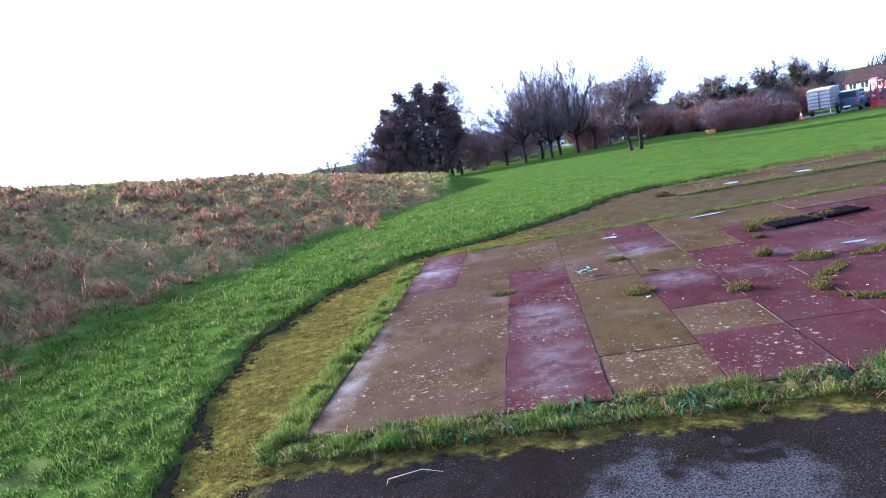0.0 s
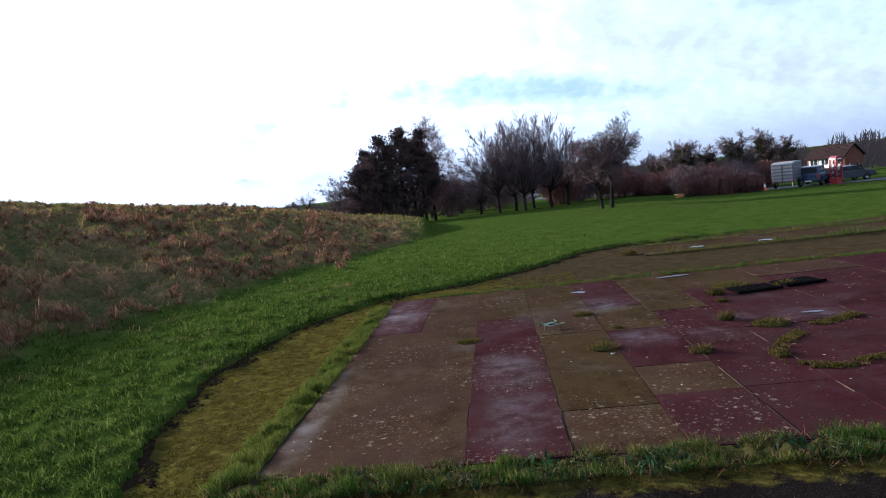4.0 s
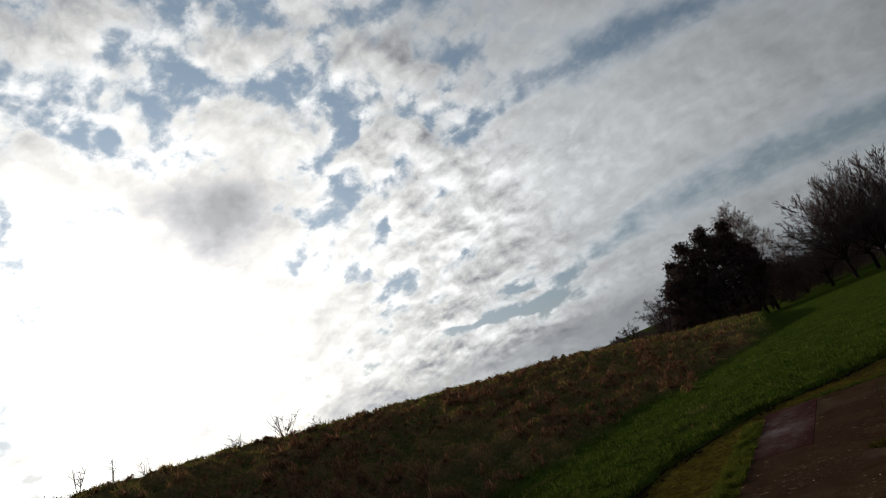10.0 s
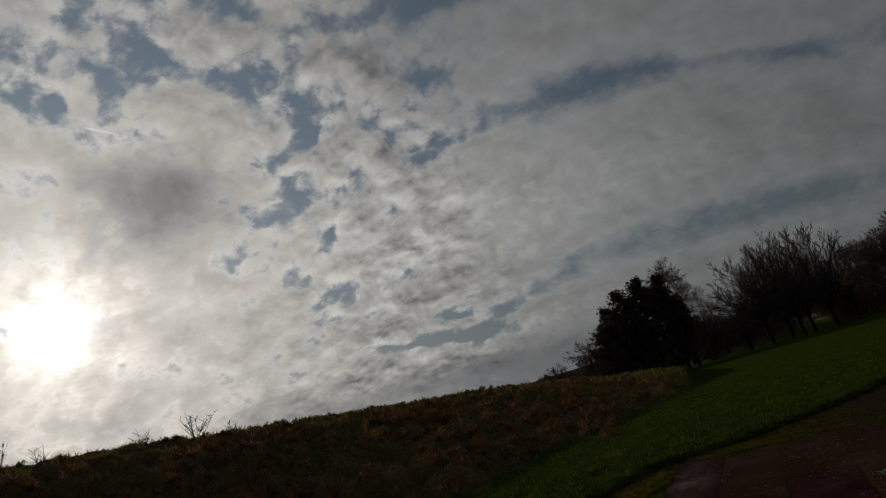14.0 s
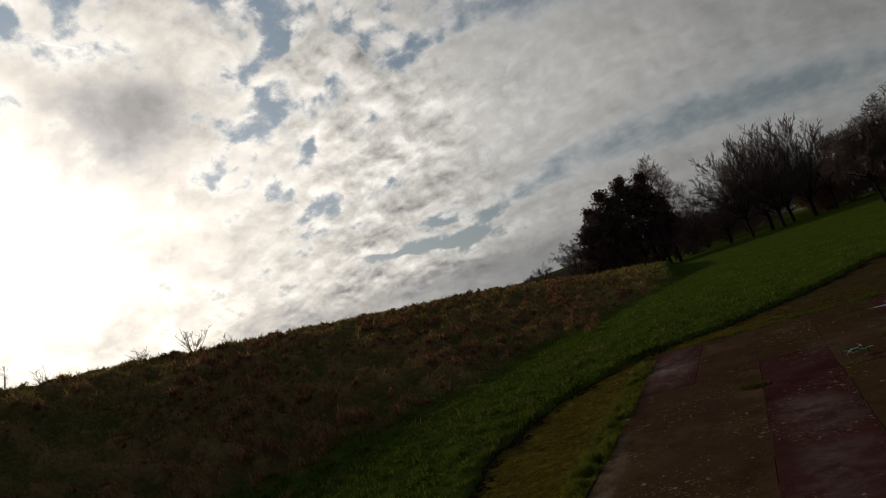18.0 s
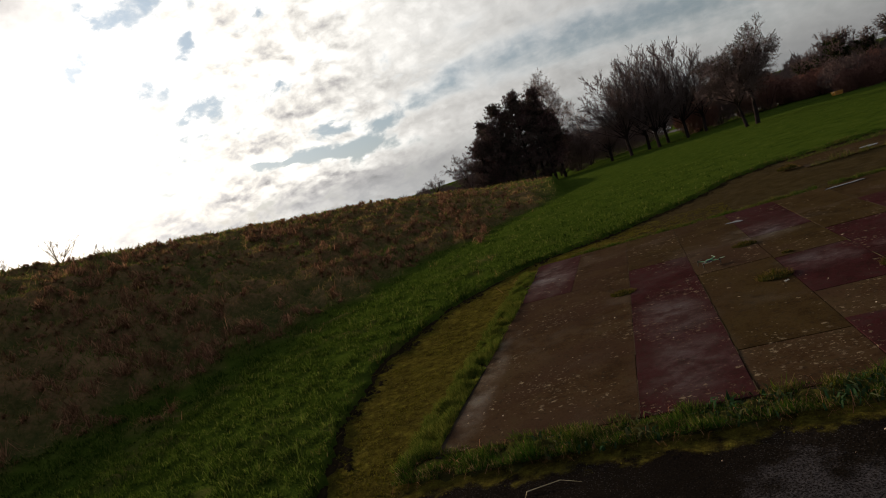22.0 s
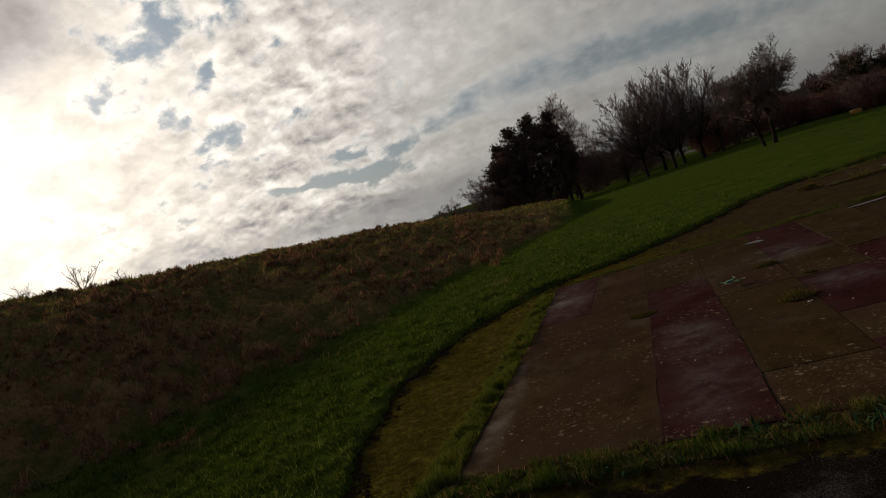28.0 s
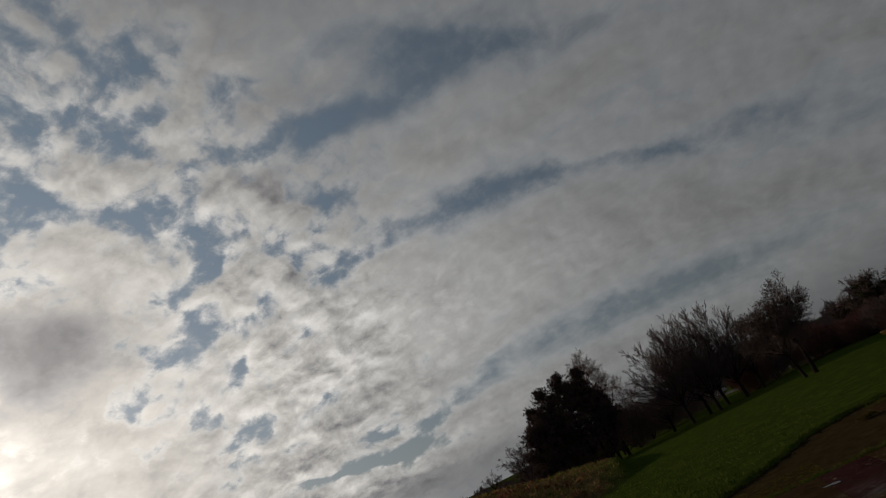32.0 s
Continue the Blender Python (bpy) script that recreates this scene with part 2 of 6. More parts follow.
def shader(name):
    m = bpy.data.materials.new(name)
    m.use_nodes = True
    g = Graph(m.node_tree)
    return m, g, m.node_tree.nodes["Principled BSDF"]


def relief(g, b, height, strength, distance):
    n = g.node("ShaderNodeBump")
    n.inputs["Strength"].default_value, n.inputs["Distance"].default_value = strength, distance
    g.put(n.inputs["Height"], height)
    g.put(b.inputs["Normal"], n.outputs[0])


def position(g):
    return g.node("ShaderNodeNewGeometry").outputs["Position"]


def mottled(name, stops, scale=1.0, fine=20.0, rough=(0.6, 0.9), bump=0.3, depth=0.01, metal=0.0, spread=0.35, per_piece=0.0):
    """A surface whose colour runs through the stops by coarse and fine noise."""
    m, g, b = shader(name)
    p = position(g)
    coarse, small = g.noise(p, scale, 5.0, 0.6), g.noise(p, fine, 6.0, 0.65)
    f = g.math("ADD", g.math("MULTIPLY", coarse, 1.0 - spread), g.math("MULTIPLY", small, spread))
    if per_piece:
        r = g.node("ShaderNodeObjectInfo").outputs["Random"]
        f = g.math("ADD", f, g.math("MULTIPLY", g.math("SUBTRACT", r, 0.5), per_piece))
    g.put(b.inputs["Base Color"], g.ramp(g.span(f, 0.3, 0.7, smooth=False), stops))
    g.put(b.inputs["Roughness"], g.span(g.noise(p, scale * 3, 4.0), 0.3, 0.7, *rough))
    b.inputs["Metallic"].default_value = metal
    b.inputs["Specular IOR Level"].default_value = 0.5 if rough[0] < 0.55 else 0.0
    if bump:
        relief(g, b, g.math("ADD", small, coarse), bump, depth)
    return m


def plain(name, colour, rough=0.5, metal=0.0, grime=0.25, scale=6.0):
    """Paint, rubber or metal with a little grime."""
    dark = tuple(c * (1 - grime) for c in colour)
    return mottled(name, [(0.0, dark), (1.0, colour)], scale, scale * 9, (max(0.05, rough - 0.1), min(1.0, rough + 0.15)), 0.05, 0.002, metal)


def blade_stuff(name, lush, dry, patch_scale=0.6, bias=0.5, through_light=0.38):
    """Grass blades and leaves: lush and dry tints in patches, and from blade to blade, letting light through."""
    m, g, b = shader(name)
    p = position(g)
    own = g.node("ShaderNodeNewGeometry").outputs["Random Per Island"]
    f = g.math("ADD", g.noise(p, patch_scale, 4.0, 0.6), g.math("MULTIPLY", g.math("SUBTRACT", own, 0.5), 0.42))
    f = g.span(f, bias - 0.16, bias + 0.16, smooth=False)
    tint = g.mix(f, g.ramp(own, lush), g.ramp(own, dry))
    g.put(b.inputs["Base Color"], tint)
    b.inputs["Roughness"].default_value = 0.85
    b.inputs["Specular IOR Level"].default_value = 0.0
    t = g.node("ShaderNodeBsdfTranslucent")
    g.put(t.inputs[0], tint)
    mixer = g.node("ShaderNodeMixShader")
    mixer.inputs[0].default_value = through_light
    g.put(mixer.inputs[1], b.outputs[0])
    g.put(mixer.inputs[2], t.outputs[0])
    g.put(m.node_tree.nodes["Material Output"].inputs[0], mixer.outputs[0])
    return m


def make_ground():
    m, g, b = shader("turf")
    p = position(g)
    a = g.node("ShaderNodeAttribute")
    a.attribute_name = "tussock"
    big, mid, fine = g.noise(p, 0.35, 4.0), g.noise(p, 2.2, 6.0, 0.65), g.noise(p, 26.0, 5.0, 0.7)
    lawn = g.ramp(g.math("ADD", g.math("MULTIPLY", mid, 0.6), g.math("MULTIPLY", fine, 0.4)),
                  [(0.3, (0.0094, 0.0170, 0.0032)), (0.5, (0.0242, 0.0400, 0.0066)), (0.72, (0.0440, 0.0590, 0.0120))])
    h = g.node("ShaderNodeAttribute")
    h.attribute_name = "hummock"
    wild = g.ramp(g.math("ADD", g.math("ADD", g.math("MULTIPLY", g.noise(p, 9.0, 6.0, 0.75), 0.65), g.math("MULTIPLY", big, 0.15)), g.math("MULTIPLY", h.outputs["Fac"], 0.22)),
                  [(0.30, (0.0120, 0.0250, 0.0090)), (0.46, (0.0500, 0.0480, 0.0190)), (0.64, (0.1250, 0.0780, 0.0450))])
    g.put(b.inputs["Base Color"], g.mix(a.outputs["Fac"], lawn, wild))
    b.inputs["Roughness"].default_value = 0.9
    b.inputs["Specular IOR Level"].default_value = 0.0
    relief(g, b, g.math("ADD", fine, mid), 0.6, 0.05)
    return m


def make_asphalt():
    """Old tarmac, mossy along the path and at its edges."""
    m, g, b = shader("old_tarmac")
    p = position(g)
    a = g.node("ShaderNodeAttribute")
    a.attribute_name = "moss"
    grit, mid, big = g.noise(p, 90.0, 3.0, 0.7), g.noise(p, 5.0, 6.0, 0.65), g.noise(p, 0.9, 4.0)
    tar = g.ramp(g.math("ADD", g.math("MULTIPLY", grit, 0.5), g.math("MULTIPLY", big, 0.5)),
                 [(0.36, (0.0038, 0.0032, 0.0030)), (0.50, (0.0080, 0.0064, 0.0058)), (0.68, (0.018, 0.015, 0.014))])
    stone = g.node("ShaderNodeTexVoronoi")
    stone.inputs["Scale"].default_value = 70.0
    g.put(stone.inputs["Vector"], p)
    worn = g.span(g.vec("LENGTH", g.vec("MULTIPLY", g.vec("ADD", g.vec("SUBTRACT", p, (0.62, 2.52, 0.0)), g.vec("SCALE", g.vec("SUBTRACT", g.noise(p, 3.0, 5.0, colour=True), (0.5, 0.5, 0.5)), scale=1.3)), (1.6, 2.6, 0.0))), 0.62, 1.12, 1.0, 0.0)
    pale = g.math("MULTIPLY", g.span(stone.outputs["Distance"], 0.12, 0.3, 1.0, 0.0), g.span(g.math("ADD", big, g.math("MULTIPLY", worn, 0.2)), 0.38, 0.62, 0.05, 0.75))
    tar = g.mix(g.math("MULTIPLY", worn, g.span(grit, 0.40, 0.62, 0.10, 1.0)), tar, (0.047, 0.045, 0.054))
    lane = g.node("ShaderNodeSeparateXYZ")
    g.put(lane.inputs[0], p)
    tar = g.mix(g.span(lane.outputs[1], 9.0, 9.6), tar, g.ramp(g.math("ADD", g.math("MULTIPLY", mid, 0.5), g.math("MULTIPLY", grit, 0.5)), [(0.36, (0.019, 0.014, 0.007)), (0.52, (0.034, 0.026, 0.013)), (0.68, (0.054, 0.043, 0.024))]))
    tar = g.mix(pale, tar, (0.062, 0.058, 0.064))
    clod = g.noise(p, 16.0, 6.0, 0.7)
    moss = g.ramp(g.math("ADD", g.math("ADD", g.math("MULTIPLY", mid, 0.35), g.math("MULTIPLY", clod, 0.45)), g.math("MULTIPLY", grit, 0.2)),
                  [(0.38, (0.0170, 0.0130, 0.0045)), (0.50, (0.0470, 0.0400, 0.0095)), (0.62, (0.0980, 0.0880, 0.0170))])
    f = g.span(g.math("ADD", a.outputs["Fac"], g.math("MULTIPLY", g.math("SUBTRACT", mid, 0.5), 1.6)), 0.35, 0.7)
    g.put(b.inputs["Base Color"], g.mix(f, tar, moss))
    g.put(b.inputs["Roughness"], g.span(big, 0.3, 0.7, 0.65, 0.95))
    g.put(b.inputs["Specular IOR Level"], 0.0)
    relief(g, b, g.math("ADD", grit, g.math("MULTIPLY", clod, 2.0)), 1.0, 0.03)
    return m


def make_bay(name, stops, stain, cross):
    """Painted concrete floor: worn tint, damp sheen in patches, pale lichen specks, moss in the low spots."""
    m, g, b = shader(name)
    p = position(g)
    own = g.node("ShaderNodeObjectInfo").outputs["Random"]
    shifted = g.vec("ADD", p, g.vec("SCALE", (1.0, 1.7, 0.3), scale=g.math("MULTIPLY", own, 20.0)))
    big, mid, fine = g.noise(shifted, 1.6, 5.0, 0.6, 0.4), g.noise(shifted, 9.0, 7.0, 0.7), g.noise(p, 55.0, 5.0, 0.75)
    tone = g.math("ADD", g.math("ADD", g.math("MULTIPLY", big, 0.40), g.math("MULTIPLY", mid, 0.30)), g.math("MULTIPLY", fine, 0.30))
    base = g.ramp(g.span(tone, 0.36, 0.64, 0.2, 0.8, False), stops)
    base = g.mix(g.span(g.math("ADD", g.math("MULTIPLY", mid, 0.6), g.math("MULTIPLY", big, 0.4)), 0.48, 0.62, 0.0, 0.6), base, stain)
    base = g.mix(g.span(g.noise(p, 0.85, 3.0, 0.5, 0.6), 0.44, 0.64, 0.0, 0.65), base, g.mix(fine, cross, g.vec("SCALE", cross, scale=1.9)))
    pits = g.span(g.noise(p, 34.0, 3.0, 0.6), 0.34, 0.44, 0.55, 0.0)
    base = g.mix(pits, base, (0.012, 0.010, 0.008))
    speck = None
    for scale, size in ((13.0, 0.30), (34.0, 0.36)):
        v = g.node("ShaderNodeTexVoronoi")
        v.inputs["Scale"].default_value = scale
        g.put(v.inputs["Vector"], g.vec("ADD", p, g.vec("SCALE", g.noise(p, 40.0, 3.0, colour=True), scale=0.07)))
        near = g.span(v.outputs["Distance"], size * 0.45, size, 1.0, 0.0)
        crowd = g.span(g.math("ADD", g.noise(p, 1.3, 4.0, 0.6), g.math("MULTIPLY", g.math("SUBTRACT", own, 0.5), 0.10)), 0.46, 0.70, 0.02, 0.75)
        for cx, cy, reach in ((1.304, 4.75, 0.55), (0.709, 3.95, 0.6), (-1.078, 4.3, 0.7), (-0.98, 6.2, 0.6), (0.095, 8.4, 0.7), (1.228, 3.9, 0.5)):
            away = g.vec("LENGTH", g.vec("SUBTRACT", p, (cx, cy, 0.05)))
            crowd = g.math("ADD", crowd, g.span(away, 0.0, reach, 0.45, 0.0))
        pick = g.node("ShaderNodeSeparateColor")
        g.put(pick.inputs[0], v.outputs["Color"])
        one = g.math("MULTIPLY", near, g.math("GREATER_THAN", g.math("MULTIPLY", crowd, 0.85), pick.outputs[0]))
        speck = one if speck is None else g.math("MAXIMUM", speck, one)
    base = g.mix(g.math("MULTIPLY", speck, g.span(mid, 0.4, 0.65, 0.25, 0.75)), base, (0.155, 0.124, 0.090))
    g.put(b.inputs["Base Color"], base)
    damp = g.span(g.noise(p, 1.1, 4.0, 0.55, 0.5), 0.54, 0.74, 0.0, 0.2)
    for cx, cy, rx, ry in ((-0.02, 5.3, 0.32, 0.7), (0.0, 4.2, 0.36, 0.7), (-1.58, 4.6, 0.14, 1.3), (1.3, 6.0, 0.34, 0.36), (1.95, 5.9, 0.3, 0.25), (-1.372, 8.2, 0.36, 0.9), (1.181, 7.6, 0.5, 0.5), (2.362, 6.4, 0.25, 0.2), (3.024, 6.3, 0.4, 0.3)):
        off = g.vec("MULTIPLY", g.vec("SUBTRACT", p, (cx, cy, 0.05)), (1 / rx, 1 / ry, 0.0))
        off = g.vec("ADD", off, g.vec("SCALE", g.vec("SUBTRACT", g.noise(p, 2.4, 3.0, 0.5, colour=True), (0.5, 0.5, 0.5)), scale=1.0))
        damp = g.math("MAXIMUM", damp, g.math("MULTIPLY", g.span(g.vec("LENGTH", off), 0.1, 1.25, 1.0, 0.0), g.span(g.math("ADD", g.math("MULTIPLY", g.noise(p, 2.8, 3.5, 0.55), 0.6), g.math("MULTIPLY", mid, 0.4)), 0.40, 0.62, 0.12, 0.75)))
    wet = g.math("MULTIPLY", g.math("SUBTRACT", 1.0, speck), damp)
    g.put(b.inputs["Roughness"], g.span(wet, 0.0, 1.0, 0.85, 0.38, False))
    g.put(b.inputs["Specular IOR Level"], g.span(wet, 0.0, 1.0, 0.004, 0.17, False))
    relief(g, b, g.math("ADD", g.math("ADD", fine, mid), g.math("MULTIPLY", speck, 0.6)), 0.35, 0.006)
    return m


def make_glass(name, tint=(0.02, 0.025, 0.03)):
    m, g, b = shader(name)
    b.inputs["Base Color"].default_value = (*tint, 1)
    b.inputs["Roughness"].default_value = 0.06
    return m


def make_water():
    m, g, b = shader("rain_water")
    b.inputs["Base Color"].default_value = (0.02, 0.018, 0.018, 1)
    b.inputs["Roughness"].default_value = 0.22
    b.inputs["Specular IOR Level"].default_value = 0.3
    b.inputs["IOR"].default_value = 1.33
    relief(g, b, g.noise(position(g), 9.0, 2.0), 0.04, 0.004)
    return m


TURF, TARMAC, WATER = make_ground(), make_asphalt(), make_water()
RED_BAY = make_bay("red_floor_paint", [(0.3, (0.0123, 0.0044, 0.0048)), (0.5, (0.0242, 0.0070, 0.0085)), (0.7, (0.0329, 0.0114, 0.0143))], (0.0183, 0.0121, 0.0115), (0.0149, 0.0063, 0.0065))
BROWN_BAY = make_bay("brown_floor", [(0.3, (0.0158, 0.0090, 0.0052)), (0.5, (0.0290, 0.0171, 0.0097)), (0.7, (0.0427, 0.0276, 0.0177))], (0.0231, 0.0166, 0.0081), (0.0168, 0.0092, 0.0067))
OLIVE_BAY = make_bay("mossy_floor", [(0.3, (0.0139, 0.0086, 0.0040)), (0.5, (0.0261, 0.0167, 0.0075)), (0.7, (0.0384, 0.0256, 0.0131))], (0.0200, 0.0138, 0.0051), (0.0174, 0.0101, 0.0064))
JOINT = mottled("pale_mortar", [(0.0, (0.0112, 0.0086, 0.0053)), (1.0, (0.0632, 0.0496, 0.0356))], 3.0, 30.0)
BED = mottled("old_concrete", [(0.0, (0.010, 0.008, 0.007)), (1.0, (0.034, 0.028, 0.024))], 4.0, 40.0)
LAWN = blade_stuff("lawn_blade", [(0.0, (0.0097, 0.0216, 0.0033)), (0.6, (0.0248, 0.0450, 0.0071)), (1.0, (0.0433, 0.0682, 0.0136))],
                   [(0.0, (0.0310, 0.0554, 0.0078)), (0.8, (0.0539, 0.0810, 0.0143)), (1.0, (0.0849, 0.0963, 0.0273))], 3.2, 0.55, 0.45)
WILD = blade_stuff("wild_blade", [(0.0, (0.0299, 0.0580, 0.0101)), (0.7, (0.0656, 0.0991, 0.0201)), (1.0, (0.1567, 0.1511, 0.0604))],
                   [(0.0, (0.0775, 0.0475, 0.0205)), (0.6, (0.1428, 0.0817, 0.0369)), (1.0, (0.2346, 0.1463, 0.0738))], 0.7, 0.52, 0.5)
STRAW = blade_stuff("straw_blade", [(0.0, (0.0678, 0.0350, 0.0212)), (0.6, (0.1272, 0.0681, 0.0394)), (1.0, (0.1961, 0.1122, 0.0669))],
                    [(0.0, (0.0954, 0.0451, 0.0300)), (0.6, (0.1675, 0.0828, 0.0536)), (1.0, (0.2597, 0.1472, 0.0929))], 0.9, 0.5, 0.5)
TUFT = blade_stuff("tuft_blade", [(0.0, (0.0186, 0.0232, 0.0038)), (1.0, (0.0527, 0.0502, 0.0086))], [(0.0, (0.0434, 0.0306, 0.0086)), (1.0, (0.0930, 0.0634, 0.0264))], 4.0, 0.5)
VERGE = blade_stuff("verge_blade", [(0.0, (0.0139, 0.0380, 0.0057)), (0.6, (0.0292, 0.0604, 0.0085)), (1.0, (0.0632, 0.0863, 0.0171))],
                    [(0.0, (0.0316, 0.0391, 0.0071)), (0.7, (0.0664, 0.0633, 0.0113)), (1.0, (0.1201, 0.0921, 0.0500))], 1.6, 0.56)
EARTH = mottled("bare_earth", [(0.0, (0.005, 0.004, 0.003)), (1.0, (0.022, 0.017, 0.010))], 9.0, 50.0, (0.9, 1.0), 0.8, 0.02)
SOIL = mottled("dark_soil", [(0.0, (0.010, 0.009, 0.004)), (0.5, (0.024, 0.024, 0.008)), (1.0, (0.060, 0.056, 0.014))], 6.0, 40.0, (0.85, 1.0), 0.8, 0.03)
BARK = mottled("grey_bark", [(0.0, (0.0090, 0.0068, 0.0072)), (1.0, (0.0299, 0.0238, 0.0245))], 3.0, 30.0, (0.8, 1.0), 0.6, 0.02)
TWIG = mottled("brown_twig", [(0.0, (0.0555, 0.0395, 0.0416)), (1.0, (0.1369, 0.1026, 0.1040))], 1.0, 8.0, (0.8, 1.0), 0.0)
PALE_TWIG = mottled("birch_twig", [(0.0, (0.098, 0.072, 0.072)), (1.0, (0.221, 0.169, 0.163))], 1.0, 8.0, (0.8, 1.0), 0.0)
RUST_TWIG = mottled("rusty_hedge_twig", [(0.0, (0.0719, 0.0366, 0.0346)), (1.0, (0.1598, 0.0850, 0.0736))], 0.5, 5.0, (0.8, 1.0), 0.0)
NEEDLE = blade_stuff("pine_needle", [(0.0, (0.0336, 0.0326, 0.0284)), (1.0, (0.0717, 0.0642, 0.0533))], [(0.0, (0.0627, 0.0352, 0.0413)), (1.0, (0.1120, 0.0651, 0.0722))], 0.35, 0.53, 0.15)
IVY = blade_stuff("ivy_leaf", [(0.0, (0.018, 0.034, 0.012)), (1.0, (0.040, 0.064, 0.022))], [(0.0, (0.040, 0.030, 0.022)), (1.0, (0.070, 0.050, 0.036))], 0.7, 0.52, 0.15)
THORN_LEAF = blade_stuff("hawthorn_spray", [(0.0, (0.0252, 0.0266, 0.0168)), (1.0, (0.0504, 0.0469, 0.0301))], [(0.0, (0.0420, 0.0287, 0.0238)), (1.0, (0.0756, 0.0504, 0.0420))], 1.0, 0.5, 0.15)

# ---- mesh helpers ----


def mesh_of(name, verts, faces, material, smooth=False):
    """A mesh from arrays: verts n x 3, faces m x k."""
    verts, faces = np.asarray(verts, np.float32), np.asarray(faces, np.int32)
    me = bpy.data.meshes.new(name)
    k = faces.shape[1]
    me.vertices.add(len(verts))
    me.vertices.foreach_set("co", verts.ravel())
    me.loops.add(faces.size)
    me.loops.foreach_set("vertex_index", faces.ravel())
    me.polygons.add(len(faces))
    me.polygons.foreach_set("loop_start", np.arange(0, faces.size, k, dtype=np.int32))
    if smooth:
        me.polygons.foreach_set("use_smooth", np.ones(len(faces), bool))
    me.update(calc_edges=True)
    me.materials.append(material)
    return me


def part(name, data, material=None, parent=None, label="", at=None):
    """A mesh object from a bmesh or a mesh, under its thing."""
    if isinstance(data, bmesh.types.BMesh):
        me = bpy.data.meshes.new(name)
        data.normal_update()
        data.to_mesh(me)
        data.free()
        me.materials.append(material)
        data = me
    ob = new(name, data)
    if parent:
        ob.parent = parent
    if at is not None:
        ob.matrix_basis = at if isinstance(at, Matrix) else Matrix.Translation(at)
    if label:
        tagged(ob, label)
    return ob


def thing(name, m, label, category, group="", kind=""):
    ob = new(name)
    ob.matrix_basis = m
    ob.empty_display_size = 0.2
    return tagged(ob, label, category, group, kind)


def box(bm, x0, x1, y0, y1, z0, z1, bevel=0.0, segments=2):
    geom = bmesh.ops.create_cube(bm, size=1, matrix=Matrix.LocRotScale(((x0 + x1) / 2, (y0 + y1) / 2, (z0 + z1) / 2), None, (x1 - x0, y1 - y0, z1 - z0)))
    if bevel:
        es = list({e for v in geom["verts"] for e in v.link_edges})
        bmesh.ops.bevel(bm, geom=es, offset=bevel, segments=segments, affect="EDGES", profile=0.6)
    return bm


def boxed(*dims, bevel=0.0):
    return box(bmesh.new(), *dims, bevel=bevel)


def rod(bm, a, b, r0, r1=None, sides=10):
    a, b = Vector(a), Vector(b)
    m = Matrix.Translation((a + b) / 2) @ (b - a).to_track_quat("Z", "Y").to_matrix().to_4x4()
    bmesh.ops.create_cone(bm, cap_ends=True, segments=sides, radius1=r0, radius2=r0 if r1 is None else r1, depth=(b - a).length, matrix=m)
    return bm


def rodded(a, b, r0, r1=None, sides=10):
    return rod(bmesh.new(), a, b, r0, r1, sides)


def profile(points, y0, y1, bevel=0.0):
    """A solid from a side outline in x and z, y0 to y1 wide."""
    bm = bmesh.new()
    f = bm.faces.new([bm.verts.new((x, y0, z)) for x, z in points])
    out = bmesh.ops.extrude_face_region(bm, geom=[f])
    bmesh.ops.translate(bm, verts=[v for v in out["geom"] if isinstance(v, bmesh.types.BMVert)], vec=(0, y1 - y0, 0))
    bmesh.ops.recalc_face_normals(bm, faces=bm.faces)
    if bevel:
        bmesh.ops.bevel(bm, geom=list(bm.edges), offset=bevel, segments=2, affect="EDGES", profile=0.6)
    return bm


def inside(x, y, outline):
    """Which points lie inside an outline."""
    hit = np.zeros(np.shape(x), bool)
    for (x0, y0), (x1, y1) in zip(outline, outline[1:] + outline[:1]):
        if y0 != y1:
            hit ^= ((y0 > y) != (y1 > y)) & (x < (x1 - x0) * (y - y0) / (y1 - y0) + x0)
    return hit


# ---- the lie of the land ----
HARD = [(-2.1, -9), (-2.2, 0), (-2.32, 2.4), (-2.5, 3.3), (-2.95, 4.6), (-3.2, 6.2), (-2.9, 8.1), (-1.88, 9.75), (-0.54, 10.43), (0.86, 11.7), (1.63, 12.8),
        (2.46, 13.3), (4.35, 13.5), (8, 13.6), (14, 13.6), (14, -9)]
AZ = [-180.0, -149.92, -109.81, -84.74, -66.68, -56.6, -49.55, -39.33, -29.1, -22.98, -16.86, -12.88, -8.22, -5.77]
CREST_EL = [0.0, 0.0, 5.0, 6.2, 5.25, 4.1, 3.35, 2.0, 0.8, 0.0, -1.1, -1.95, -2.6, -2.8]
CREST_D = [24, 24, 20, 19, 20, 22, 24, 28, 33, 36, 38, 38, 36, 34]
TOE_D = [9, 9, 8, 8, 8.4, 9, 9.4, 10, 11.3, 13.2, 16, 18.8, 23.5, 27]


def field_height(r, az=0.0):
    """The field falls away from the slab, a little more towards the road."""
    more = np.clip((np.asarray(az) - 12) / 9, 0, 1) * np.clip((100 - np.asarray(az)) / 40, 0, 1)
    return -(0.035 + 0.008 * more * more * (3 - 2 * more)) * np.clip(r - 14, 0, 51) - 0.0165 * np.clip(r - 65, 0, 340) - 0.030 * more * np.clip(r - 105, 0, 300)


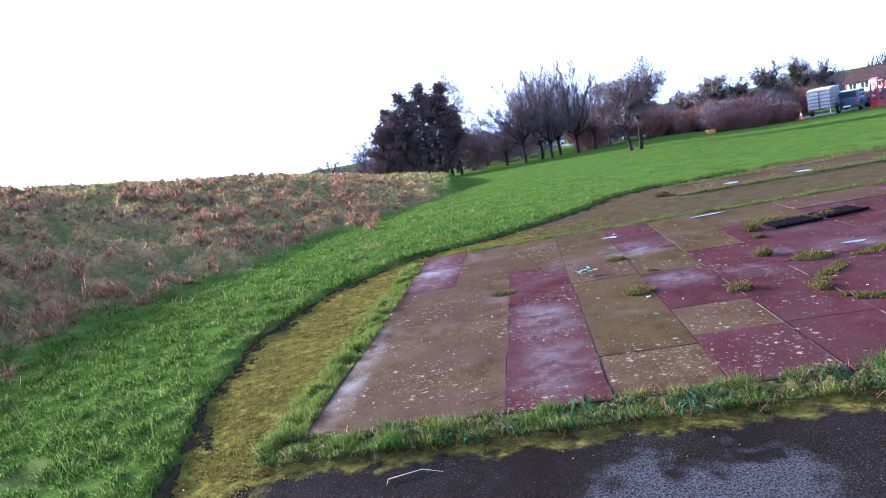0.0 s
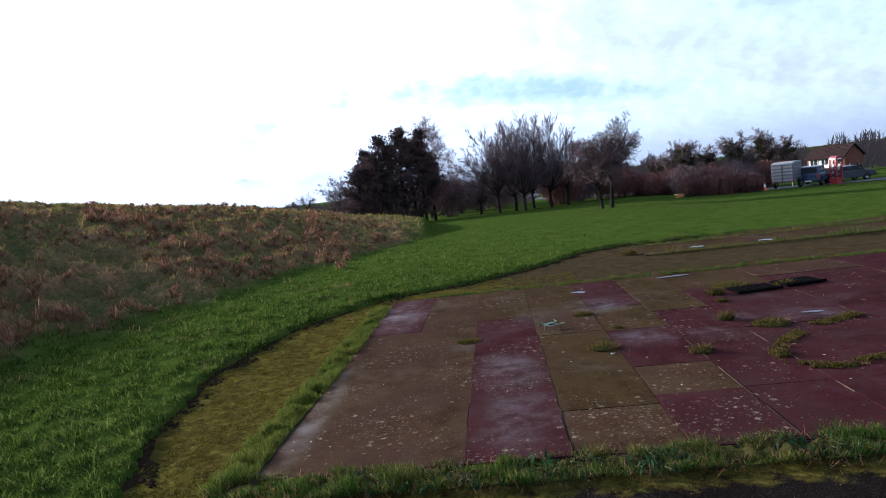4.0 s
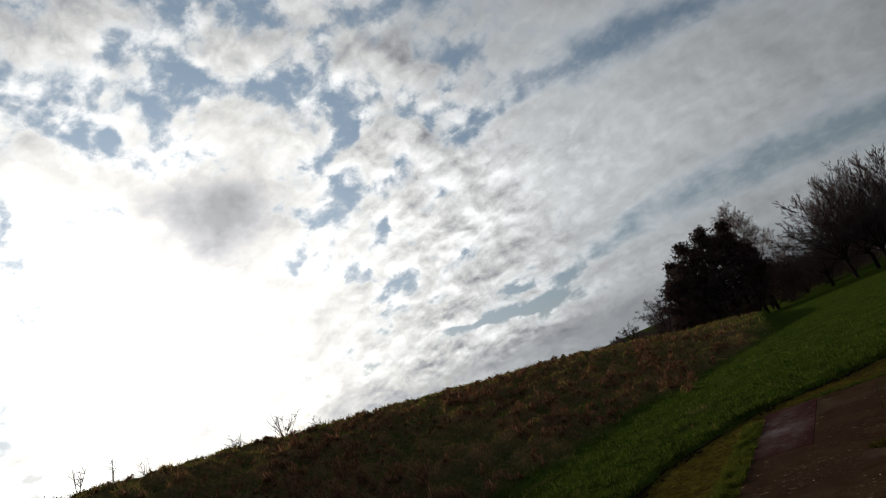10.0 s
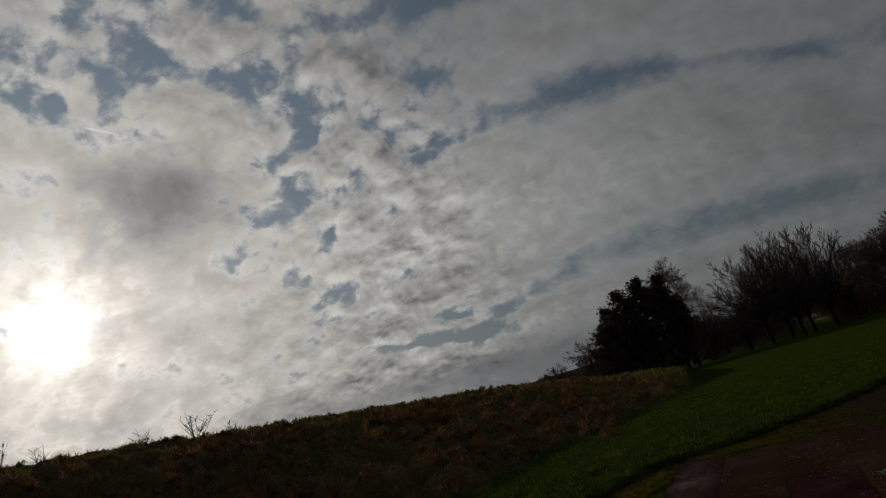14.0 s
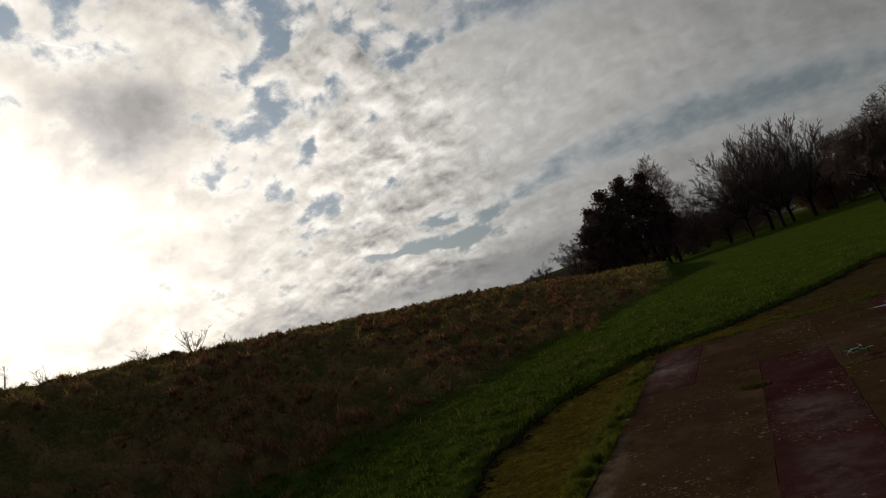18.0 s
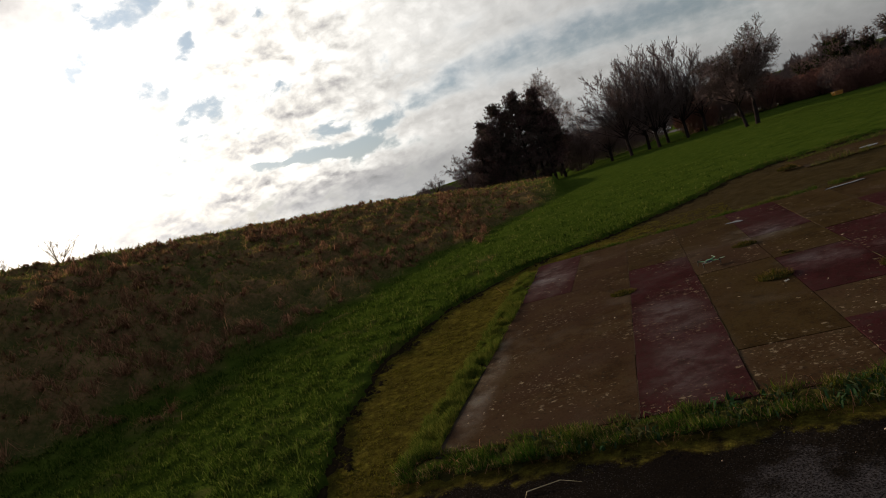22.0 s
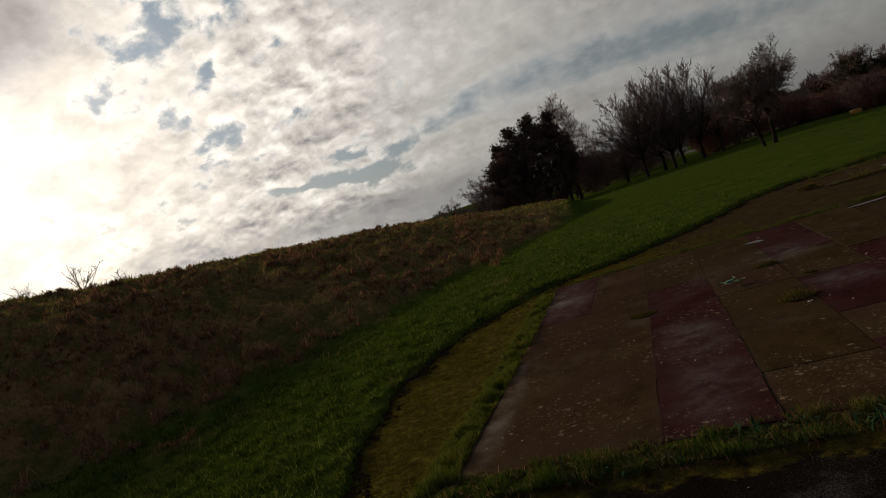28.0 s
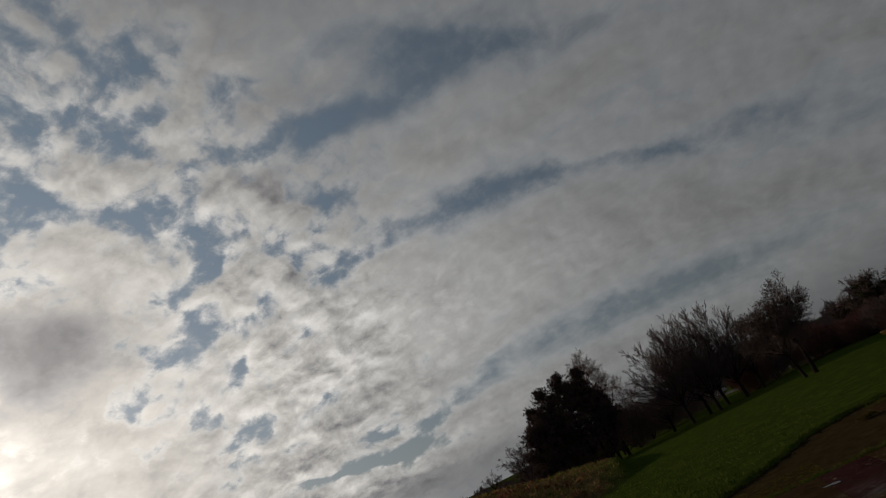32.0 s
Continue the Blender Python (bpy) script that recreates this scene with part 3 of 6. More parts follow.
def land(x, y):
    """Height of the ground, and how much of it is rough tussock."""
    x, y = np.asarray(x, float), np.asarray(y, float)
    r, az = np.hypot(x, y), np.degrees(np.arctan2(x, y))
    z = field_height(r, az)
    dc, dt = np.interp(az, AZ, CREST_D), np.interp(az, AZ, TOE_D)
    zc = EYE + dc * np.tan(np.radians(np.interp(az, AZ, CREST_EL)))
    zc = np.where((az > -6.5) | (az < -150), field_height(dc), zc)
    s = np.clip((r - dt) / (dc - dt), 0, 1)
    lift = np.sin(s * math.pi / 2) ** 1.25
    back = 0.5 + 0.5 * np.cos(np.clip((r - dc) / 30, 0, 1) * math.pi)
    rise = np.maximum(zc - field_height(dc), 0) * lift * np.where(r > dc, back, 1)
    wild = np.clip((s + 0.055 * ripple(x, y, 1.3) + 0.035 * ripple(x, y, 0.4)) * 15 - 0.2, 0, 1) * np.clip((-az - 6.5) / 3, 0, 1) * (az > -150) * (r < dc + 30)
    return z + rise, wild


def ripple(x, y, scale):
    return np.array([noise.noise((a / scale, b / scale, 3.1)) for a, b in zip(np.ravel(x), np.ravel(y))]).reshape(np.shape(x))


def hummock(x, y):
    """Rounded humps of the rough mound, 0 in the hollows and 1 on top."""
    return np.clip(0.5 + 1.1 * ripple(x, y, 0.62) + 0.35 * ripple(x, y, 0.25) + 0.4 * ripple(x, y, 2.2), 0, 1)


def ground_at(x, y):
    """Surface height where things stand."""
    z, wild = land(x, y)
    return z + 0.035 + np.asarray(wild) * (0.34 * hummock(x, y) - 0.16) + (1 - np.asarray(wild)) * (0.026 * ripple(x, y, 0.45) + 0.030 * ripple(x, y, 0.17)) * (np.hypot(x, y) > 2)


def build_ground():
    az = np.concatenate([np.arange(-180, -100, 1.5), np.arange(-100, 42, 0.5), np.arange(42, 180, 4.0)])
    r = np.concatenate([np.geomspace(0.4, 2.4, 10)[:-1], np.geomspace(2.4, 48, 250)[:-1], np.geomspace(48, 3500, 70)])
    a, d = np.meshgrid(np.radians(az), r)
    x, y = d * np.sin(a), d * np.cos(a)
    z = ground_at(x, y)
    _, wild = land(x, y)
    wob = ripple(x, y, 0.45) * 0.09 + ripple(x, y, 0.15) * 0.06
    z = np.where(inside(x + wob, y + wob, HARD), -0.10, z)
    n, k = len(r), len(az)
    i, j = np.meshgrid(np.arange(n - 1), np.arange(k), indexing="ij")
    j2 = (j + 1) % k
    faces = np.stack([i * k + j, (i + 1) * k + j, (i + 1) * k + j2, i * k + j2], -1).reshape(-1, 4)
    verts = np.stack([x, y, z], -1).reshape(-1, 3)
    verts = np.vstack([verts, [[0, 0, -0.1]]])
    me = mesh_of("ground", verts, faces[:, ::-1], TURF, True)
    flag = me.attributes.new("tussock", "FLOAT", "POINT")
    flag.data.foreach_set("value", np.append(wild.ravel(), 0).astype(np.float32))
    hump = me.attributes.new("hummock", "FLOAT", "POINT")
    hump.data.foreach_set("value", np.append(hummock(x, y).ravel(), 0).astype(np.float32))
    return tagged(new("ground", me), "green mown field rising into a rough tussocky grass mound", "ground", kind="structure")


build_ground()


def build_pavement():
    """One sheet of old tarmac: the forecourt, the mossy side path and the strip behind the slab."""
    xs, ys = np.arange(-3.6, 14.01, 0.1), np.arange(-9, 13.9, 0.1)
    gx, gy = np.meshgrid(xs, ys)
    keep = inside(gx, gy, HARD) | inside(gx + 0.2, gy, HARD) | inside(gx + 0.1, gy - 0.2, HARD)
    idx = np.full(gx.shape, -1)
    cell = keep[:-1, :-1] & keep[1:, :-1] & keep[:-1, 1:] & keep[1:, 1:]
    used = np.zeros(gx.shape, bool)
    for a in (slice(None, -1), slice(1, None)):
        for b in (slice(None, -1), slice(1, None)):
            used[a, b] |= cell
    idx[used] = np.arange(used.sum())
    faces = np.stack([idx[:-1, :-1][cell], idx[:-1, 1:][cell], idx[1:, 1:][cell], idx[1:, :-1][cell]], -1)
    px, py = gx[used], gy[used]
    verts = np.stack([px, py, ripple(px, py, 1.7) * 0.006 - 0.022], -1)
    me = mesh_of("pavement", verts, faces, TARMAC, True)
    side = np.clip((-1.5 - px) / 0.3, 0, 1) * np.clip((py - 2.6) / 0.9, 0, 1)
    front = 1.0 * np.clip((py - 2.98) / 0.34, 0, 1) * (py < 4)
    rear = np.where(py > 9, np.clip(1.0 - (px + 1.5) / 2.6, 0.06, 1), 0)
    edge = np.clip((-1.75 - px) / 0.4, 0, 1) * (py < 3.2) * np.clip((py + 2) / 4, 0, 1)
    me.attributes.new("moss", "FLOAT", "POINT").data.foreach_set("value", np.maximum.reduce([side, front, rear, edge]).astype(np.float32))
    return tagged(new("pavement", me), "old dark tarmac with yellow-green moss on the side path", "pavement", kind="structure")


build_pavement()

# ---- the floor slab of a vanished building ----
SLAB_TOP = 0.014


def build_slab():
    bed = part("floor", boxed(-1.705, 8.8, 3.52, 9.24, -0.06, SLAB_TOP - 0.010), BED)
    tagged(bed, "weathered painted concrete floor slab in bays with pale joints", "floor", kind="structure")
    columns = [
        (-1.666, -0.353, [(3.54, "b"), (7.08, "")]), (-1.666, -1.029, [(7.08, "r"), (9.22, "")]), (-1.029, -0.353, [(7.08, "b"), (9.22, "")]),
        (-0.353, 0.312, [(3.54, "r"), (6.40, "r"), (7.35, "o"), (9.22, "")]), (0.312, 1.011, [(3.54, "b"), (4.26, "o"), (6.39, "b"), (7.45, "o"), (9.22, "")]),
        (1.011, 1.644, [(3.54, "r"), (4.42, "b"), (5.10, "r"), (5.75, "r"), (6.33, "o"), (7.42, "r"), (9.22, "")]),
        (1.644, 2.268, [(3.54, "r"), (4.45, "r"), (5.9, "r"), (7.0, "o"), (9.22, "")]), (2.268, 3.402, [(3.54, "r"), (4.66, "r"), (6.0, "r"), (8.0, "o"), (9.22, "")]),
        (3.402, 4.725, [(3.54, "r"), (5.4, "r"), (7.2, "r"), (8.4, "b"), (9.22, "")]), (4.725, 6.048, [(3.54, "b"), (5.4, "r"), (7.3, "r"), (9.22, "")]),
        (6.048, 7.371, [(3.54, "r"), (6.0, "b"), (9.22, "")]), (7.371, 8.77, [(3.54, "r"), (6.4, "b"), (9.22, "")]),
    ]
    kinds = {"r": RED_BAY, "b": BROWN_BAY, "o": OLIVE_BAY}
    rng = random.Random(5)
    for x0, x1, rows in columns:
        for (y0, k), (y1, _) in zip(rows, rows[1:]):
            gap = 0.0022
            bm = boxed(x0 + gap, x1 - gap, y0 + gap * 0.6, y1 - gap * 0.6, -0.04, SLAB_TOP + rng.uniform(-0.003, 0.004), bevel=0.003)
            part("floor_bay", bm, kinds[k], bed)
    for x in (-0.353, 0.312, 1.644, 2.268, 3.402, 4.725):
        y = 3.58
        while y < 9.1:
            long = rng.uniform(0.15, 0.7)
            w = rng.uniform(0.0015, 0.003)
            part("joint_strip", boxed(x - w, x + w, y, min(y + long, 9.2), SLAB_TOP - 0.01, SLAB_TOP + 0.004, bevel=0.001), JOINT, bed)
            y += long + rng.uniform(0.05, 0.5)
    return bed


build_slab()
tagged(part("strip", boxed(2.7, 13.5, 11.55, 12.75, -0.06, -0.006, bevel=0.006), OLIVE_BAY), "narrow mossy concrete strip in the tarmac", "pavement", kind="structure")


def puddle(name, x, y, wide, deep, turn, seed, z=SLAB_TOP + 0.0075):
    rng = random.Random(seed)
    bm = bmesh.new()
    k = [rng.uniform(-0.25, 0.25) for _ in range(6)]
    rim = []
    for i in range(40):
        a = i / 40 * 2 * math.pi
        s = 1 + k[0] * math.sin(2 * a + k[1] * 9) + k[2] * math.sin(3 * a + k[3] * 9) + 0.5 * k[4] * math.sin(7 * a)
        rim.append(bm.verts.new((wide / 2 * s * math.cos(a), deep / 2 * s * math.sin(a), 0)))
    f = bm.faces.new(rim)
    low = bmesh.ops.extrude_face_region(bm, geom=[f])
    bmesh.ops.translate(bm, verts=[v for v in low["geom"] if isinstance(v, bmesh.types.BMVert)], vec=(0, 0, -0.004))
    bmesh.ops.recalc_face_normals(bm, faces=bm.faces)
    ob = part(name, bm, WATER, at=pose(x, y, z, 0, 0, turn))
    return tagged(ob, "shallow rain puddle mirroring the sky on the concrete", "puddle", "puddles on the slab")


for n, (x, y, w, h, turn) in enumerate([(1.04, 8.52, 0.24, 0.14, -20), (2.476, 9.02, 0.46, 0.12, 4), (3.071, 6.32, 0.22, 0.12, 0)]):
    puddle("puddle", x, y, w * 0.85, h * 0.7, turn, 30 + n)
for n, (x, y, w, h) in enumerate([(3.761, 11.95, 0.5, 0.3), (5.008, 11.9, 0.45, 0.3)]):
    puddle("puddle", x, y, w * 0.55, h * 0.6, 0, 50 + n, -0.001)

# ---- grass ----
MOSS = blade_stuff("moss_pile", [(0.0, (0.0510, 0.0468, 0.0050)), (1.0, (0.1069, 0.1030, 0.0149))], [(0.0, (0.0389, 0.0304, 0.0099)), (1.0, (0.0875, 0.0702, 0.0215))], 2.0, 0.56, 0.2)
PALE_VERGE = blade_stuff("pale_verge_blade", [(0.0, (0.0230, 0.0474, 0.0066)), (1.0, (0.0759, 0.1015, 0.0182))], [(0.0, (0.0437, 0.0541, 0.0083)), (1.0, (0.1081, 0.1105, 0.0248))], 1.6, 0.52)
rng = np.random.default_rng(11)


def blades(x, y, z, tall, wide, lean, aim=None, single=False):
    """One bent blade of two triangles for each root: arrays of verts and triangles."""
    n = len(x)
    a = rng.uniform(0, 2 * math.pi, n) if aim is None else aim
    turn = rng.uniform(0, math.pi, n)
    wx, wy = np.cos(turn) * wide / 2, np.sin(turn) * wide / 2
    out = tall * lean
    lx, ly = np.cos(a) * out, np.sin(a) * out
    mid = 0.55
    if single:
        v = np.stack([np.stack([x - wx, y - wy, z - 0.01], -1), np.stack([x + wx, y + wy, z - 0.01], -1),
                      np.stack([x + lx * 0.8, y + ly * 0.8, z + tall * np.sqrt(np.clip(1 - lean * lean * 0.6, 0.1, 1))], -1)], 1)
        return v.reshape(-1, 3), (np.arange(n) * 3)[:, None] + [0, 1, 2]
    v = np.stack([np.stack([x - wx, y - wy, z - 0.01], -1), np.stack([x + wx, y + wy, z - 0.01], -1),
                  np.stack([x + lx * 0.3 + wx * 0.7, y + ly * 0.3 + wy * 0.7, z + tall * mid], -1), np.stack([x + lx * 0.3 - wx * 0.7, y + ly * 0.3 - wy * 0.7, z + tall * mid], -1),
                  np.stack([x + lx, y + ly, z + tall * np.sqrt(np.clip(1 - lean * lean * 0.6, 0.1, 1))], -1)], 1)
    k = (np.arange(n) * 5)[:, None]
    f = np.concatenate([k + [0, 1, 2], k + [0, 2, 3], k + [3, 2, 4]], 0)
    return v.reshape(-1, 3), f


def grass(name, x, y, z, tall, wide, lean, material, label, aim=None, single=False):
    v, f = blades(x, y, z, tall, wide, lean, aim, single)
    return tagged(new(name, mesh_of(name, v, f, material)), label, "grass", kind="stuff")


def off_hard(x, y, slack=0.0):
    return ~inside(x, y, HARD)


def sector(n, az0, az1, r0, r1, power=1.0):
    """Random ground points in a sector, denser near."""
    az = np.radians(rng.uniform(az0, az1, n))
    r = (rng.uniform(r0**power, r1**power, n)) ** (1 / power)
    return r * np.sin(az), r * np.cos(az)


def lawn():
    x, y = sector(300000, -96, 12, 2.4, 30, 0.75)
    _, wild = land(x, y)
    r, az = np.hypot(x, y), np.degrees(np.arctan2(x, y))
    fade = np.clip((12 - az) / 22, 0, 1) * np.clip((30 - r) / 10, 0, 1) * np.clip((az + 96) / 14, 0, 1)
    keep = off_hard(x, y) & (wild < rng.uniform(0.05, 0.9, len(x))) & (rng.uniform(0, 1, len(x)) < fade)
    x, y = x[keep], y[keep]
    r = np.hypot(x, y)
    clump = np.clip(1 + 2.2 * ripple(x, y, 0.19) + 1.2 * ripple(x, y, 0.5), 0.15, 2.6)
    grass("lawn_grass", x, y, ground_at(x, y) - 0.02, rng.uniform(0.03, 0.075, len(x)) * clump * np.clip(1.25 - r / 28, 0.5, 1), rng.uniform(0.006, 0.010, len(x)) * np.clip(r / 6, 1, 4),
          rng.uniform(0.2, 0.9, len(x)), LAWN, "short green mown grass, uneven and damp")
    # thick short growth close by
    x, y = sector(230000, -84, 2, 2.4, 13, 1.0)
    _, wild = land(x, y)
    r = np.hypot(x, y)
    knot = 1.6 * ripple(x, y, 0.17) + 0.9 * ripple(x, y, 0.5)
    keep = off_hard(x, y) & (wild < 0.5) & (knot + rng.normal(0, 0.12, len(x)) > -0.12) & (rng.uniform(0, 1, len(x)) < np.clip((13 - r) / 5, 0, 1))
    x, y, knot = x[keep], y[keep], knot[keep]
    grass("lawn_grass", x, y, ground_at(x, y) - 0.015, rng.uniform(0.03, 0.065, len(x)) * np.clip(1 + knot, 0.5, 2.2), rng.uniform(0.006, 0.011, len(x)) * np.clip(np.hypot(x, y) / 6, 1, 2),
          rng.uniform(0.5, 1.3, len(x)), LAWN, "thick green clumps of damp lawn grass beside the path")
    x, y = sector(150000, -40, 60, 9, 72, 0.7)
    _, wild = land(x, y)
    r, az = np.hypot(x, y), np.degrees(np.arctan2(x, y))
    fade = np.clip((az + 40) / 30, 0, 1) * np.clip((60 - az) / 14, 0, 1) * np.clip((r - 9) / 7, 0, 1) * np.clip((72 - r) / 14, 0, 1)
    keep = off_hard(x, y) & (wild < 0.3) & (rng.uniform(0, 1, len(x)) < fade)
    x, y = x[keep], y[keep]
    r = np.hypot(x, y)
    grass("field_grass", x, y, ground_at(x, y) - 0.02, rng.uniform(0.022, 0.046, len(x)) * np.clip(1 + 1.2 * ripple(x, y, 0.7), 0.4, 1.9), 0.005 * np.clip(r / 6, 2, 9),
          rng.uniform(0.2, 0.9, len(x)), LAWN, "short bright green grass of the open field", single=True)


lawn()


def mound_grass():
    x, y = sector(340000, -92, -6, 8, 40, 0.75)
    _, wild = land(x, y)
    keep = wild > rng.uniform(0.05, 0.9, len(x))
    x, y = x[keep], y[keep]
    r = np.hypot(x, y)
    grass("rough_grass", x, y, ground_at(x, y) - 0.02, rng.uniform(0.05, 0.16, len(x)) * (0.5 + hummock(x, y)), 0.007 * np.clip(r / 5, 1.4, 5.5), rng.uniform(0.6, 1.7, len(x)), WILD,
          "long rough grass, part green and part bleached, on the mound", single=True)
    # tussocks: mops of dead blades that arch out of one crown and hang down all round
    cx, cy = sector(24000, -94, -6, 8.2, 44, 1.0)
    _, wild = land(cx, cy)
    dens = 0.42 + 1.1 * ripple(cx, cy, 2.6) + 0.006 * np.clip(-np.degrees(np.arctan2(cx, cy)) - 30, -15, 40)
    keep = (wild > 0.3) & (hummock(cx, cy) > 0.45) & (rng.uniform(0, 1, len(cx)) < np.clip(dens, 0.06, 0.95))
    cx, cy = cx[keep], cy[keep]
    size = rng.uniform(0.09, 0.30, len(cx)) * rng.uniform(0.7, 1.15, len(cx)) * np.clip(1 + 0.7 * ripple(cx, cy, 3.0), 0.7, 1.5)
    edge = np.interp(np.degrees(np.arctan2(cx, cy)), AZ, CREST_D)
    size *= np.where(np.hypot(cx, cy) > edge - 5, 0.55, 1.0)
    k = 29
    n = len(cx) * k
    a, f = rng.uniform(0, 2 * math.pi, (len(cx), k)), rng.uniform(0.25, 1.0, (len(cx), k))
    # each mop leans one way
    lean = rng.uniform(0, 2 * math.pi, len(cx))[:, None]
    big = size[:, None] * (1 + 0.35 * np.cos(a - lean))
    z0 = ground_at(cx, cy)[:, None] - 0.03
    turn = a + rng.normal(0, 0.5, a.shape)
    w = 0.0025 * np.clip(np.hypot(cx, cy) / 6, 1.2, 5)[:, None] * rng.uniform(0.6, 1.5, a.shape)
    wx, wy = -np.sin(turn) * w, np.cos(turn) * w

    def ring(out, lift, side):
        return np.stack([cx[:, None] + np.cos(a) * out + side * wx, cy[:, None] + np.sin(a) * out + side * wy, z0 + lift], -1).reshape(n, 3)

    top = big * (0.80 - 0.25 * f) * rng.uniform(0.6, 1.15, a.shape)
    out = big * f
    v = np.stack([ring(out * 0.12, top * 0.35, -1), ring(out * 0.12, top * 0.35, 1), ring(out * 0.5, top, 0.9), ring(out * 0.5, top, -0.9), ring(out * 1.05, top * rng.uniform(0.05, 0.5, a.shape), 0)], 1)
    q = (np.arange(n) * 5)[:, None]
    me = mesh_of("tussock_grass", v.reshape(-1, 3), np.concatenate([q + [0, 1, 2], q + [0, 2, 3], q + [3, 2, 4]], 0), STRAW)
    tagged(new("tussock_grass", me), "bleached mauve-brown grass tussocks scattered over the mound", "grass", kind="stuff")


mound_grass()


def strip_points(n, path, width):
    """Random points along a line of places, spread across it."""
    path = np.array(path, float)
    step = np.hypot(*np.diff(path, axis=0).T)
    s = rng.uniform(0, step.sum(), n)
    edge = np.concatenate([[0], np.cumsum(step)])
    x, y = np.interp(s, edge, path[:, 0]), np.interp(s, edge, path[:, 1])
    i = np.clip(np.searchsorted(edge, s) - 1, 0, len(step) - 1)
    t = np.diff(path, axis=0)[i] / step[i][:, None]
    q = rng.normal(0, 1, n).clip(-1.6, 1.6) / 1.6 * width / 2
    return x - t[:, 1] * q, y + t[:, 0] * q


def bank(path, width, tall, name, label, material=None):
    """A low bank of soil under a verge."""
    path = np.array(path, float)
    fine = np.linspace(0, len(path) - 1, 260)
    x, y = np.interp(fine, np.arange(len(path)), path[:, 0]), np.interp(fine, np.arange(len(path)), path[:, 1])
    t = np.stack([np.gradient(x), np.gradient(y)], -1)
    t /= np.linalg.norm(t, axis=1)[:, None]
    across = np.linspace(-1, 1, 9)
    w = width / 2 * np.clip(1 + 0.9 * ripple(x, y, 0.35) + 0.7 * ripple(x, y, 0.12), 0.25, 2)
    vx, vy = x[:, None] - t[:, 1:] * across * w[:, None], y[:, None] + t[:, :1] * across * w[:, None]
    vz = (1 - across**2)[None] * tall * np.clip(1 + 1.0 * ripple(vx, vy, 0.22) + 0.9 * ripple(vx, vy, 0.07), 0, 2.4) - 0.036
    n, k = vx.shape
    i, j = np.meshgrid(np.arange(n - 1), np.arange(k - 1), indexing="ij")
    faces = np.stack([i * k + j, (i + 1) * k + j, (i + 1) * k + j + 1, i * k + j + 1], -1).reshape(-1, 4)
    me = mesh_of(name, np.stack([vx, vy, vz], -1).reshape(-1, 3), faces, material or SOIL, True)
    return tagged(new(name, me), label, "ground", kind="structure")


def verge(path, width, n, tall, name, label, material=None):
    x, y = strip_points(n, path, width)
    z = np.full(n, 0.012)
    keep = ~((x > -1.66) & (y > 3.60) & (y < 9.15) & (x < 9))
    keep &= ripple(x, y, 0.16) + 0.7 * ripple(x, y, 0.5) > -0.34
    x, y, z = x[keep], y[keep], z[keep]
    h = rng.uniform(*tall, len(x)) * np.clip(1 + 2.4 * ripple(x, y, 0.16) + 1.4 * ripple(x, y, 0.6), 0.12, 3.2)
    return grass(name, x, y, z, h, rng.uniform(0.005, 0.009, len(x)), rng.uniform(0.3, 1.3, len(x)), material or VERGE, label, single=True)


FRONT = [(-1.92, 3.42), (-1.0, 3.44), (0.0, 3.44), (0.9, 3.46), (2.0, 3.47), (4.0, 3.45), (9.0, 3.44)]
SIDE = [(-1.84, 3.42), (-1.84, 4.4), (-1.80, 5.5), (-1.79, 6.8), (-1.79, 8.0), (-1.82, 8.9)]
REAR = [(-1.2, 9.38), (0.4, 9.36), (2.0, 9.36), (3.4, 9.40), (5.0, 9.36), (9.2, 9.36)]
bank(FRONT, 0.34, 0.05, "verge_front", "soil bank under the grass in front of the slab")
bank(SIDE, 0.26, 0.03, "verge_side", "soil bank under the grass beside the slab")
bank(REAR, 0.16, 0.030, "verge_rear", "thin mossy soil line behind the slab")
verge(FRONT, 0.32, 56000, (0.014, 0.052), "verge_grass", "lush grass verge growing over the front edge of the slab")
verge(SIDE, 0.26, 30000, (0.015, 0.05), "verge_grass", "yellow-green grass verge beside the mossy path", PALE_VERGE)
verge(REAR, 0.17, 14000, (0.008, 0.034), "verge_grass", "thin line of moss and grass along the rear of the slab")
OUTER = [(a + 0.02, b - 0.01) for a, b in HARD[1:13]]
bank(OUTER, 0.12, 0.024, "turf_edge", "bare dark soil edge where the turf meets the path", EARTH)
verge([(a - 0.16, b + 0.06) for a, b in OUTER], 0.2, 14000, (0.02, 0.06), "edge_grass", "grass hanging over the soil edge of the path")
verge([(2.7, 12.8), (5, 12.82), (9, 12.8), (13, 12.8)], 0.22, 4000, (0.03, 0.1), "strip_grass", "dry grass fringe behind the concrete strip")
verge([(2.75, 11.5), (5, 11.48), (9, 11.5), (13, 11.5)], 0.2, 4000, (0.03, 0.09), "strip_grass", "mossy grass fringe before the concrete strip")


